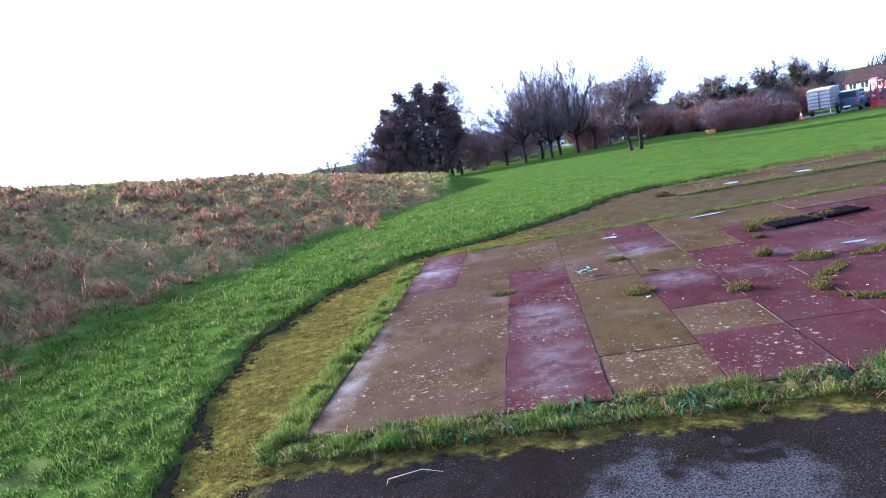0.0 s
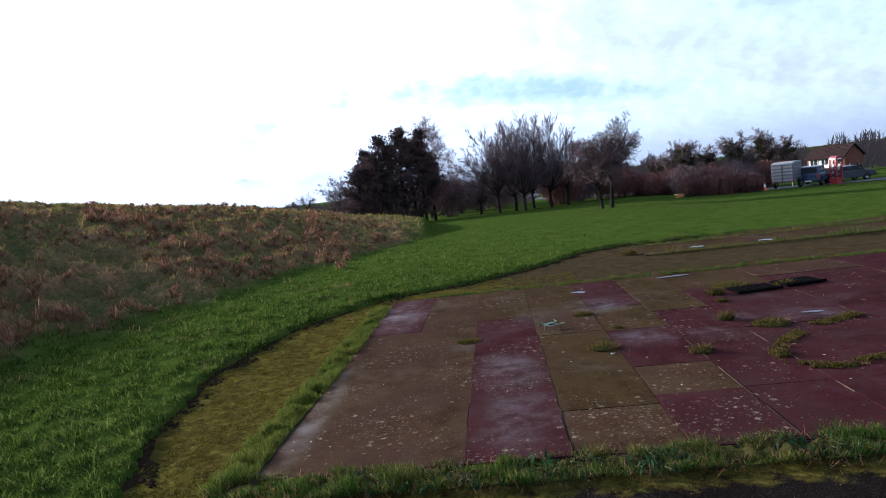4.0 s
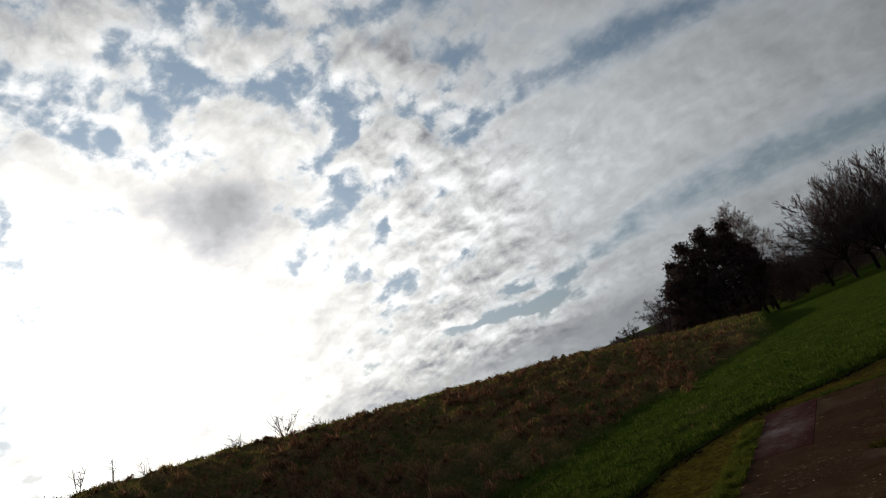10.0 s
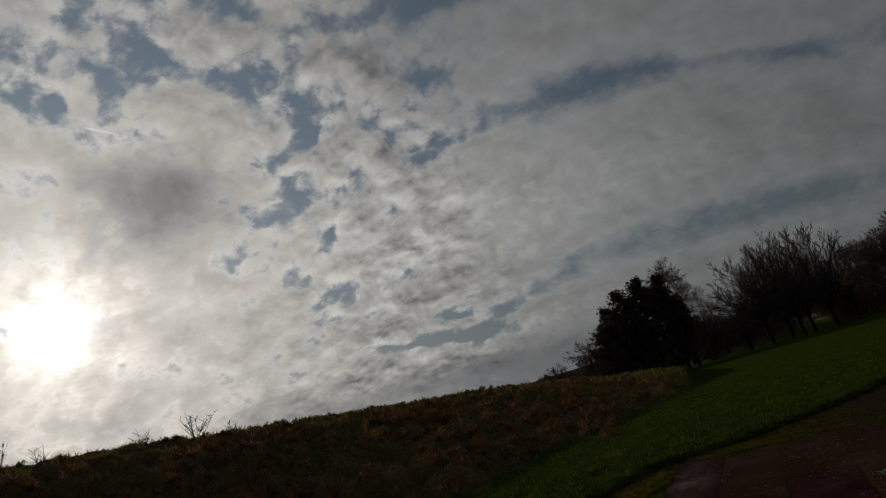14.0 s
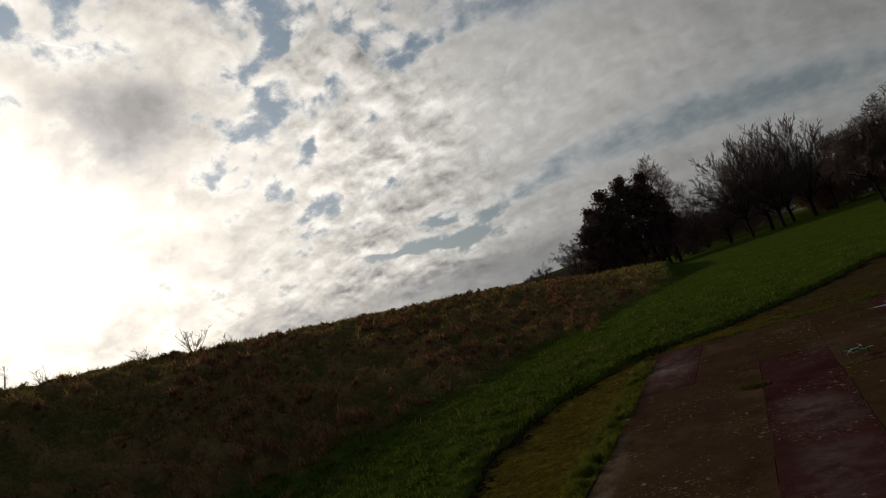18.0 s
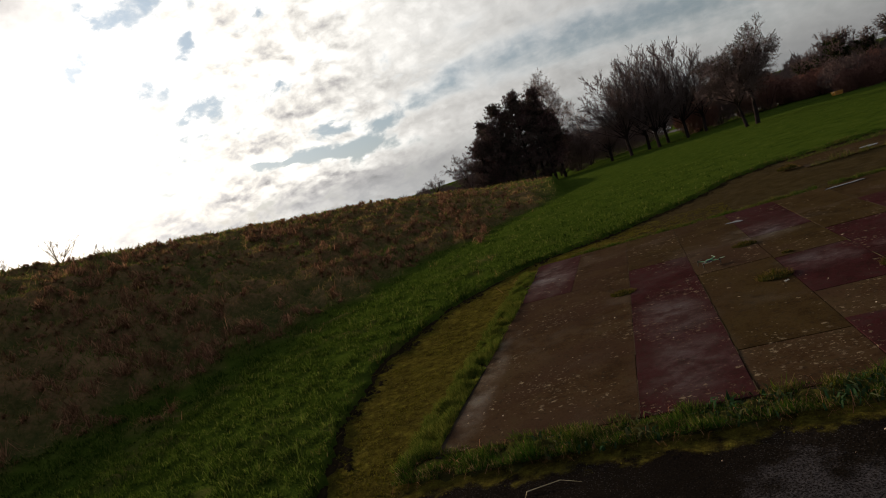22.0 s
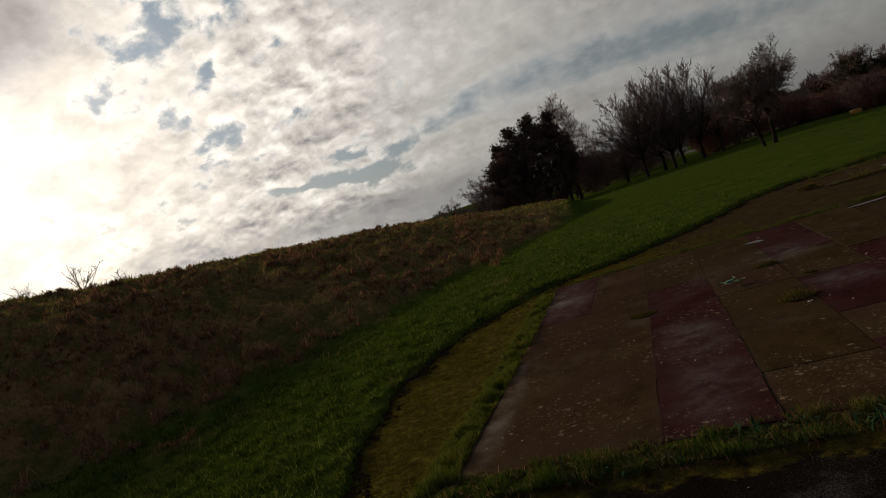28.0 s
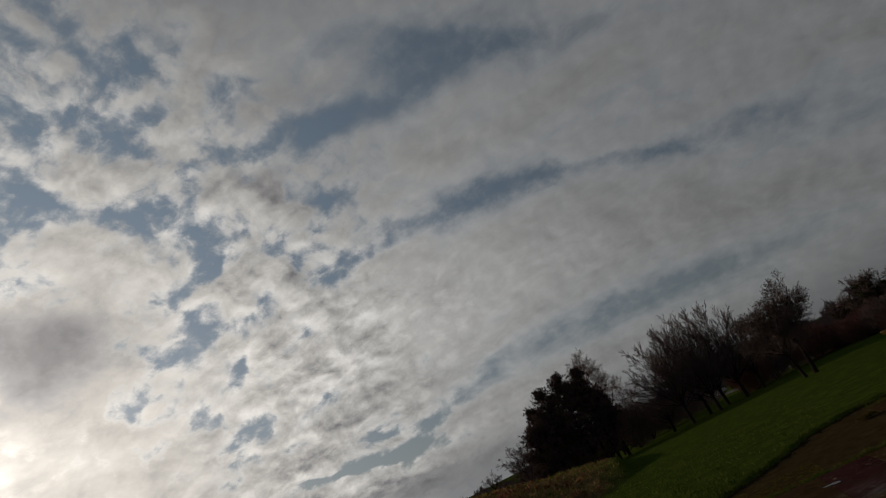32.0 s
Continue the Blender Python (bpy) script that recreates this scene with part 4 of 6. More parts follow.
def soil_clods():
    """Crumbled dark soil along the broken edge of the turf."""
    x, y = strip_points(2000, [(a + 0.08, b - 0.03) for a, b in OUTER], 0.22)
    keep = ripple(x, y, 0.4) > 0.02
    x, y = x[keep], y[keep]
    n = len(x)
    base = np.array([(1, 0, 0), (0.3, 0.9, 0), (-0.8, 0.6, 0), (-0.8, -0.6, 0), (0.3, -0.9, 0), (0.1, 0.1, 0.8)])
    size = rng.uniform(0.008, 0.040, (n, 1, 1))
    v = base[None] * size * rng.uniform(0.6, 1.3, (n, 6, 3)) + np.stack([x, y, np.full(n, -0.022)], -1)[:, None]
    f = np.array([(0, 1, 5), (1, 2, 5), (2, 3, 5), (3, 4, 5), (4, 0, 5)])
    me = mesh_of("soil_clods", v.reshape(-1, 3), (np.arange(n)[:, None, None] * 6 + f[None]).reshape(-1, 3), EARTH, True)
    tagged(new("soil_clods", me), "crumbled dark soil clods along the path edge", "soil", kind="stuff")


soil_clods()


def moss_pile():
    """Short moss standing in cushions on the path and along the edge of the tarmac."""
    x, y = rng.uniform(-3.2, 3.5, 90000), rng.uniform(2.7, 10.6, 90000)
    side = (x < -1.85) & (y > 2.9)
    front = (y < 3.4) & (x > -2.5) & (y > 3.36 - 0.30 * rng.uniform(0, 1, len(x)) ** 2)
    rear = (y > 9.45) & (x < 1.2)
    keep = inside(x, y, HARD) & (side | front | rear) & (ripple(x, y, 0.12) + 0.6 * ripple(x, y, 0.5) > -0.12)
    x, y = x[keep], y[keep]
    grass("path_moss", x, y, np.full(len(x), -0.018), rng.uniform(0.004, 0.013, len(x)), rng.uniform(0.006, 0.013, len(x)), rng.uniform(0.6, 1.6, len(x)), MOSS,
          "yellow-green moss cushions on the old path")


moss_pile()


def verge_weeds():
    """Broad dark leaves and bleached stems among the front verge."""
    x, y = strip_points(900, [(a, b - 0.03) for a, b in FRONT[1:6]], 0.30)
    keep = ripple(x, y, 0.45) > 0.02
    x, y = x[keep], y[keep]
    leaf = blade_stuff("dock_leaf", [(0.0, (0.010, 0.026, 0.012)), (1.0, (0.022, 0.050, 0.024))], [(0.0, (0.020, 0.030, 0.012)), (1.0, (0.050, 0.052, 0.026))], 2.0, 0.54, 0.25)
    grass("verge_weeds", x, y, np.full(len(x), 0.006), rng.uniform(0.03, 0.085, len(x)), rng.uniform(0.012, 0.028, len(x)), rng.uniform(0.6, 1.5, len(x)), leaf, "broad dark green weed leaves in the front verge")
    x, y = strip_points(1500, [(a, b - 0.06) for a, b in FRONT], 0.36)
    grass("verge_straw", x, y, np.full(len(x), 0.0), rng.uniform(0.03, 0.10, len(x)), rng.uniform(0.002, 0.004, len(x)), rng.uniform(0.8, 1.8, len(x)), STRAW, "bleached dead stems lying in the front verge")


verge_weeds()


def tuft(x, y, wide, tall, n, label, seed):
    """A weed tuft out of a crack: a soil cushion and its blades."""
    t = thing("grass_tuft", pose(x, y, SLAB_TOP), label, "grass tuft", "tufts on the slab")
    bm = bmesh.new()
    bmesh.ops.create_icosphere(bm, subdivisions=2, radius=1)
    for v in bm.verts:
        v.co = Vector((v.co.x * wide * 0.5, v.co.y * wide * 0.38, max(v.co.z, -0.05) * tall * 0.35)) * (1 + 0.25 * noise.noise(v.co * 3 + Vector((seed, 0, 0))))
    part("cushion", bm, SOIL, t)
    a, d = rng.uniform(0, 6.28, n), np.sqrt(rng.uniform(0, 1, n))
    v, f = blades(np.cos(a) * d * wide * 0.5, np.sin(a) * d * wide * 0.36, tall * 0.30 * (1 - d * d), rng.uniform(0.2, 0.7, n) * tall, rng.uniform(0.004, 0.007, n),
                  0.3 + 0.7 * d, a)
    part("foliage", mesh_of("foliage", v, f, TUFT), None, t)
    return t


for n, (x, y, w, h, text) in enumerate([
    (-0.421, 6.42, 0.26, 0.05, "low dark grass tuft on the joint of the slab"), (0.879, 5.72, 0.30, 0.08, "round yellow-green grass tuft on the slab"),
    (1.663, 5.36, 0.20, 0.09, "upright yellow-green grass tuft at a bay corner"), (0.898, 7.15, 0.24, 0.06, "brownish grass tuft behind the toy aircraft"),
    (2.551, 7.55, 0.18, 0.18, "tall dark green weed clump by the metal covers"), (2.476, 7.15, 0.12, 0.06, "small green weed clump on the slab"), (2.23, 6.35, 0.16, 0.13, "green weed clump on a joint"),
    (2.533, 6.02, 0.34, 0.08, "wide yellow-green grass cushion on the red floor"), (1.153, 6.42, 0.10, 0.03, "tiny moss tuft on a joint"),
    (2.882, 8.0, 0.5, 0.08, "ragged dry grass behind the metal cover"), (3.459, 7.75, 0.26, 0.08, "dry grass between the metal covers"), (2.476, 11.9, 0.3, 0.1, "dark tuft at the end of the concrete strip"),
]):
    tuft(x, y, w, h, 420 if w > 0.2 else 240, text, n * 7.0)


def moss_ring():
    """The grassy rim round a patch of bare floor."""
    x, y = strip_points(8000, [(3.402, 6.1), (2.835, 5.85), (2.457, 5.5), (2.192, 5.15), (2.211, 4.80), (2.457, 4.68), (3.024, 4.9), (3.591, 5.2), (3.969, 5.5)], 0.13)
    keep = ripple(x, y, 0.3) + 0.5 * ripple(x, y, 0.12) > -0.08
    x, y = x[keep], y[keep]
    h = rng.uniform(0.010, 0.032, len(x)) * np.clip(1 + 1.3 * ripple(x, y, 0.2), 0.2, 2.0)
    grass("moss_rim", x, y, np.full(len(x), SLAB_TOP), h, rng.uniform(0.005, 0.009, len(x)), rng.uniform(0.2, 1.2, len(x)), TUFT, "mossy grass rim grown along cracks round a bare bay")


moss_ring()


def litter():
    """Pale dead leaves and chips lying on the slab, the moss and the tarmac."""
    n = 170
    x, y = rng.uniform(-1.6, 5, n), rng.uniform(3.75, 9.1, n)
    n2 = 60
    x, y = np.append(x, rng.uniform(-2.3, 3.5, n2)), np.append(y, rng.uniform(1.5, 3.3, n2))
    keep = ripple(x, y, 1.1) > -0.15
    x, y = x[keep], y[keep]
    k = len(x)
    z = np.where(y > 3.5, SLAB_TOP + 0.007, -0.014)
    a, s = rng.uniform(0, 6.28, k), rng.uniform(0.004, 0.011, k) * np.where(y > 3.6, 1, 0.7)
    corner = [np.stack([x + s * np.cos(a + q) * w, y + s * np.sin(a + q) * w, z + rng.uniform(0, 0.006, k)], -1) for q, w in ((0, 1), (1.5, 0.6), (3.1, 1.0), (4.6, 0.7))]
    v = np.stack(corner, 1).reshape(-1, 3)
    i = np.arange(k)[:, None] * 4
    me = mesh_of("leaf_litter", v, i + [0, 1, 2, 3], mottled("dead_leaf", [(0.0, (0.16, 0.12, 0.09)), (1.0, (0.42, 0.37, 0.32))], 9.0, 40.0, bump=0))
    tagged(new("leaf_litter", me), "pale chips and dead leaves strewn on the slab", "litter", kind="stuff")


litter()


def fallen_straw(x, y, turn):
    bm = rodded((-0.14, 0, 0.012), (0.05, 0.01, 0.02), 0.003, 0.002, 5)
    rod(bm, (0.05, 0.01, 0.02), (0.16, -0.05, 0.012), 0.002, 0.001, 5)
    rod(bm, (-0.14, 0, 0.012), (-0.15, -0.06, 0.012), 0.002, 0.001, 5)
    ob = part("dry_stalk", bm, mottled("straw", [(0, (0.25, 0.2, 0.12)), (1, (0.4, 0.34, 0.24))], 10, 50, bump=0), at=pose(x, y, -0.020, 0, 0, turn))
    tagged(ob, "pale bent dry stalk lying on the tarmac", "stalk")


fallen_straw(-0.85, 3.0, 12)


def paper_scrap(x, y, turn):
    """A crumpled scrap of white paper."""
    bm = bmesh.new()
    r = random.Random(4)
    grid = [[bm.verts.new((0.015 * i - 0.022, 0.008 * j - 0.012, 0.003 + r.uniform(0, 0.009))) for j in range(4)] for i in range(4)]
    for i in range(3):
        for j in range(3):
            bm.faces.new((grid[i][j], grid[i + 1][j], grid[i + 1][j + 1], grid[i][j + 1]))
    bmesh.ops.solidify(bm, geom=bm.faces[:], thickness=0.001)
    ob = part("paper_scrap", bm, mottled("white_paper", [(0, (0.30, 0.30, 0.31)), (1, (0.48, 0.48, 0.49))], 8, 40, bump=0), at=pose(x, y, SLAB_TOP + 0.005, 0, 0, turn))
    tagged(ob, "crumpled scrap of white paper before a grass tuft", "litter")


paper_scrap(0.926, 5.50, 20)

# ---- trees ----


def tubes(segs, sides):
    """Tapered tubes from rows of two ends and two radii."""
    s = np.array(segs, float)
    p0, p1, r0, r1 = s[:, :3], s[:, 3:6], s[:, 6], s[:, 7]
    d = p1 - p0
    d /= np.linalg.norm(d, axis=1)[:, None] + 1e-9
    side = np.cross(d, np.where(np.abs(d[:, 2:]) > 0.9, [[1.0, 0, 0]], [[0, 0, 1.0]]))
    side /= np.linalg.norm(side, axis=1)[:, None] + 1e-9
    other = np.cross(d, side)
    a = np.arange(sides) / sides * 2 * math.pi
    ring = side[:, None] * np.cos(a)[None, :, None] + other[:, None] * np.sin(a)[None, :, None]
    v = np.concatenate([p0[:, None] + ring * r0[:, None, None], p1[:, None] + ring * r1[:, None, None]], 1)
    i = np.arange(sides)
    f = np.stack([i, (i + 1) % sides, (i + 1) % sides + sides, i + sides], -1)
    return v.reshape(-1, 3), (np.arange(len(s))[:, None, None] * 2 * sides + f[None]).reshape(-1, 4)


def grow(seed, height, trunk, levels, kids, spread, rise, ratio=(0.6, 0.6, 0.6, 0.6), bend=0.12, bare=0.25, start_dirs=None, first=0.34, flat=0.0, taper=0.55):
    """Recursive branching: segments as rows (ends, radii), sorted by level."""
    r = random.Random(seed)
    rows = [[] for _ in range(levels + 1)]

    def limb(p, d, length, rad, level):
        n = 4 if level < 2 else (3, 2, 1)[level - 2]
        pts, here, way = [p], p.copy(), d.copy()
        for _ in range(n):
            way = (way + Vector((r.uniform(-1, 1), r.uniform(-1, 1), r.uniform(-0.6, 1.0) * rise)) * bend * (1.4 if level else 0.5)).normalized()
            if flat and level > 1:
                way.z *= 1 - flat
                way.normalize()
            here = here + way * (length / n)
            pts.append(here.copy())
        for i in range(n):
            k0, k1 = 1 - 0.72 * i / n, 1 - 0.72 * (i + 1) / n
            rows[level].append((*pts[i], *pts[i + 1], rad * k0, rad * k1))
        if level == levels:
            return
        count = kids[level]
        for i in range(count):
            f = (bare if level == 0 else 0.15) + (1 - (bare if level == 0 else 0.15)) * (i + r.uniform(0.2, 0.9)) / count
            f = min(f, 0.99)
            j = min(int(f * n), n - 1)
            at = pts[j].lerp(pts[j + 1], f * n - j)
            axis = (pts[j + 1] - pts[j]).normalized()
            side = axis.orthogonal().normalized()
            side.rotate(Matrix.Rotation(r.uniform(0, 2 * math.pi), 3, axis))
            s = math.radians(spread[level] * r.uniform(0.7, 1.25))
            go = (axis * math.cos(s) + side * math.sin(s)).normalized()
            limb(at, go, length * ratio[level] * r.uniform(0.7, 1.15) * (1.15 - 0.45 * f), rad * taper * (1.1 - 0.5 * f), level + 1)

    for d in start_dirs or [Vector((0, 0, 1))]:
        limb(Vector((0, 0, -0.15)), d.normalized(), height * first * 1.6, trunk, 0)
    return rows


def tree(name, x, y, rows, label, bark, twig, group="", leaves=None, leaf_mat=None, turn=0.0, scale=1.0, thick=0.0):
    """A tree of a trunk with its limbs, and a crown of twigs or leaves."""
    t = thing(name, pose(x, y, float(ground_at(np.array([x]), np.array([y]))[0]) - 0.05, 0, 0, turn), label, "tree", group)
    t.scale = (scale, scale, scale)
    v, f = tubes([s for level in rows[:2] for s in level], 7)
    part("trunk", mesh_of("trunk", v, f, bark, True), None, t)
    fine = [s for level in rows[2:] for s in level]
    if fine:
        if thick:
            fine = [(*s[:6], max(s[6], thick), max(s[7], thick * 0.7)) for s in fine]
        v, f = tubes(fine, 3)
        part("crown" if leaves is None else "bough", mesh_of("crown", v, f, twig), None, t)
    if leaves is not None:
        part("crown", mesh_of("leaves", *leaves, leaf_mat), None, t)
    return t


def sprays(centres, k, length, wide, up=0.3, seed=1):
    """Bursts of thin needles or twigs round each centre."""
    g = np.random.default_rng(seed)
    n = len(centres)
    d = g.normal(0, 1, (n, k, 3))
    d[..., 2] += up
    d /= np.linalg.norm(d, axis=2)[..., None]
    size = length * g.uniform(0.6, 1.3, (n, k, 1))
    side = np.cross(d, g.normal(0, 1, (n, k, 3)))
    side /= np.linalg.norm(side, axis=2)[..., None]
    c = np.asarray(centres)[:, None]
    v = np.stack([c + side * wide, c - side * wide, c + d * size], 2).reshape(-1, 3)
    return v, (np.arange(n * k)[:, None] * 3 + [0, 1, 2])


def place(az, dist):
    return dist * math.sin(radians(az)), dist * math.cos(radians(az))


def pine(az, dist, height, wide, seed, label, skirt=1.0):
    """A bushy pine: limbs that end in rounded pads of needles, with gaps between them, thinner near the ground."""
    r = random.Random(seed)
    x, y = place(az, dist)
    rows = [[], [], []]
    pts = []
    n = 10
    for i in range(n):
        a, b = height * i / n, height * (i + 1) / n
        rows[0].append((0.04 * math.sin(i), 0.05 * math.cos(i * 2), a - 0.2, 0.04 * math.sin(i + 1), 0.05 * math.cos(i * 2 + 2), b, 0.16 * (1 - i / n) + 0.02, 0.16 * (1 - (i + 1) / n) + 0.02))
    z = 0.4
    while z < height * 0.99:
        f = z / height
        radius = wide * 0.68 * (0.70 + 0.45 * math.sin(min(1.0, f * 1.3) * math.pi * 0.75)) * (1 - 0.80 * max(0.0, f - 0.5) / 0.5)
        for _ in range(r.randint(4, 5)):
            if f < 0.34 and r.random() > skirt:
                continue
            a = r.uniform(0, 2 * math.pi)
            long = radius * r.uniform(0.45, 1.35) + 0.12
            tip = Vector((math.cos(a) * long, math.sin(a) * long, z + long * r.uniform(0.2, 0.55)))
            rows[1].append((0, 0, z - 0.1, *tip, 0.035, 0.01))
            pad = r.uniform(0.20, 0.36)
            for _ in range(19):
                pts.append((tip.x + r.gauss(0, pad), tip.y + r.gauss(0, pad), tip.z + r.gauss(0.05, pad * 0.62)))
            for _ in range(5):
                k = r.uniform(0.3, 0.9)
                pts.append((tip.x * k + r.gauss(0, 0.12), tip.y * k + r.gauss(0, 0.12), z + (tip.z - z) * k + r.gauss(0, 0.10)))
        z += height * 0.052
    for _ in range(9):
        pts.append((r.gauss(0, 0.12), r.gauss(0, 0.12), height + r.uniform(-0.3, 0.35)))
    return tree("pine_tree", x, y, rows, label, BARK, BARK, "pines behind the mound", sprays(pts, 11, 0.27, 0.026, 0.7, seed), NEEDLE)


for n, (az, dist, h, w) in enumerate([(-12.3, 61, 5.6, 1.6), (-11.5, 63, 7.5, 1.5), (-10.7, 61, 6.9, 1.5), (-9.95, 62, 8.8, 1.5), (-9.1, 64, 7.8, 1.5), (-8.2, 61, 9.2, 1.5), (-7.3, 63, 8.2, 1.5), (-6.4, 62, 9.0, 1.5), (-5.55, 64, 6.8, 1.3), (-11.0, 67, 7.6, 1.8)]):
    pine(az, dist, h, w, 40 + n, "dark evergreen pine, bushy down to the ground" if n < 4 else "dark pine with gaps between its lower limbs", 1.0 if n < 4 else 0.45)


def fan_tree(az, dist, height, wide, seed, label, limbs=11):
    """A bare tree: a short trunk that opens into a fan of straight limbs, their twigs filling a dome."""
    r = random.Random(seed)
    x, y = place(az, dist)
    rows = [[], [], [], [], []]
    fork = height * r.uniform(0.17, 0.25)
    crook = [Vector((r.uniform(-0.05, 0.05) * k, r.uniform(-0.05, 0.05) * k, -0.15 + (fork + 0.15) * k / 3)) for k in range(4)]
    for k in range(3):
        rows[0].append((*crook[k], *crook[k + 1], 0.17 - 0.015 * k, 0.155 - 0.015 * k))

    def shoot(at, way, length, rad, level, lift):
        n = (4, 4, 3, 2, 1)[level]
        pts = [at]
        for _ in range(n):
            way = (way + Vector((r.gauss(0, 0.05), r.gauss(0, 0.05), lift + r.gauss(0, 0.04)))).normalized()
            pts.append(pts[-1] + way * (length / n))
        for k in range(n):
            rows[level].append((*pts[k], *pts[k + 1], rad * (1 - 0.75 * k / n), rad * (1 - 0.75 * (k + 1) / n)))
        if level == 4:
            return
        count = (0, 13, 8, 4)[level]
        for k in range(count):
            f = 0.18 + 0.81 * ((k + r.random()) / count) ** 0.66
            q = min(int(f * n), n - 1)
            base = pts[q].lerp(pts[q + 1], f * n - q)
            axis = (pts[q + 1] - pts[q]).normalized()
            side = axis.orthogonal().normalized()
            side.rotate(Matrix.Rotation(r.uniform(0, 2 * math.pi), 3, axis))
            s = radians(r.uniform(14, 36))
            shoot(base, (axis * math.cos(s) + side * math.sin(s)).normalized(), length * (0.46 - 0.18 * f) * r.uniform(0.6, 1.15), rad * 0.42, level + 1, lift * 0.7)

    for k in range(limbs):
        theta = radians(66) * math.sqrt((k + 0.4) / limbs)
        phi = k * 2.39996 + r.uniform(-0.3, 0.3)
        way = Vector((math.sin(theta) * math.cos(phi), math.sin(theta) * math.sin(phi), math.cos(theta)))
        reach = 0.86 / math.sqrt((math.sin(theta) / wide) ** 2 + (math.cos(theta) / (height - fork)) ** 2)
        shoot(crook[2].lerp(crook[3], r.random()), way, reach * r.uniform(0.90, 1.03), 0.038, 1, 0.045)
    return tree("bare_tree", x, y, rows, label, BARK, TWIG, "bare trees on the field edge", thick=0.0130)


def ash(az, dist, height, seed, label, group="bare trees on the field edge", trunk=0.16, spread=(34, 30, 30, 30), twig=None, name="bare_tree", kids=(30, 10, 7, 4), rise=1.6, thick=0.0065, bare=0.17,
        first=0.46, ratio=(0.64, 0.50, 0.52, 0.62), stems=None):
    x, y = place(az, dist)
    rows = grow(seed, height, trunk, 4, kids, spread, rise, ratio=ratio, bend=0.12, bare=bare, first=first, start_dirs=stems, taper=0.42)
    top = max(max(s[2], s[5]) for level in rows for s in level)
    return tree(name, x, y, rows, label, BARK, twig or TWIG, group, scale=height / top, thick=thick * top / height)


for n, (az, dist, h, w, k) in enumerate([(0.5, 62, 9.6, 4.6, 29), (2.03, 64, 10.6, 4.1, 26), (2.9, 61, 10.0, 4.1, 25), (5.3, 63, 10.5, 4.4, 30), (6.8, 66, 8.8, 3.4, 18), (-1.25, 66, 6.4, 2.0, 13), (3.69, 67, 10.9, 3.7, 25)]):
    fan_tree(az, dist, h, w, 70 + n, "leafless spreading tree with a fan of fine twigs", k)
DROOP = (0.42, 0.55, 0.6, 0.7)
ash(-5.57, 70, 12.2, 91, "leafless birch with drooping fine twigs behind the pines", "birches", 0.14, (40, 42, 45, 40), PALE_TWIG, "birch_tree", (16, 8, 6, 4), 0.1, 0.012, 0.3, 0.56, DROOP)
ash(-5.87, 72, 10.6, 95, "leafless birch with drooping fine twigs behind the pines", "birches", 0.12, (40, 42, 45, 40), PALE_TWIG, "birch_tree", (14, 8, 6, 4), 0.1, 0.012, 0.3, 0.56, DROOP)
ash(-3.08, 74, 8.0, 92, "slender leafless birch beside the pines", "birches", 0.09, (40, 42, 45, 40), PALE_TWIG, "birch_tree", (13, 7, 6, 3), 0.1, 0.012, 0.2, 0.56, DROOP)
ash(-14.21, 60, 5.6, 93, "small round leafless tree beyond the mound", "", 0.10, (44, 40, 40, 36), TWIG, "small_tree", (16, 9, 6, 4), 0.6, 0.010, 0.10, 0.34)
ash(-17.27, 64, 4.6, 94, "low leafless bush beyond the mound", "", 0.08, (48, 44, 40, 36), TWIG, "small_tree", (11, 8, 6, 3), 0.5, 0.011, 0.1, 0.15)


def hawthorn(az, dist, height, seed, tilt, wide, label):
    x, y = place(az, dist)
    rows = grow(seed, height, 0.13, 4, (12, 9, 7, 5), (46, 44, 42, 40), 0.45, ratio=(0.92 * wide, 0.58, 0.55, 0.6), bend=0.2, bare=0.66, first=0.28, start_dirs=[Vector((tilt, 0.05, 1))])
    top = max(max(s[2], s[5]) for level in rows for s in level)
    r = random.Random(seed)
    ends = [(s[3], s[4], s[5]) for s in rows[4] if r.random() < 0.6]
    return tree("hawthorn_tree", x, y, rows, label, BARK, TWIG, "hawthorns on the field", sprays(ends, 2, 0.13, 0.012, 0.2, seed), THORN_LEAF, scale=height / top, thick=0.009)


hawthorn(9.88, 40.0, 4.9, 21, -0.08, 1.85, "dense gnarled hawthorn with a dark twiggy crown")
hawthorn(10.62, 40.4, 5.9, 29, 0.08, 1.25, "taller gnarled hawthorn leaning over its neighbour")


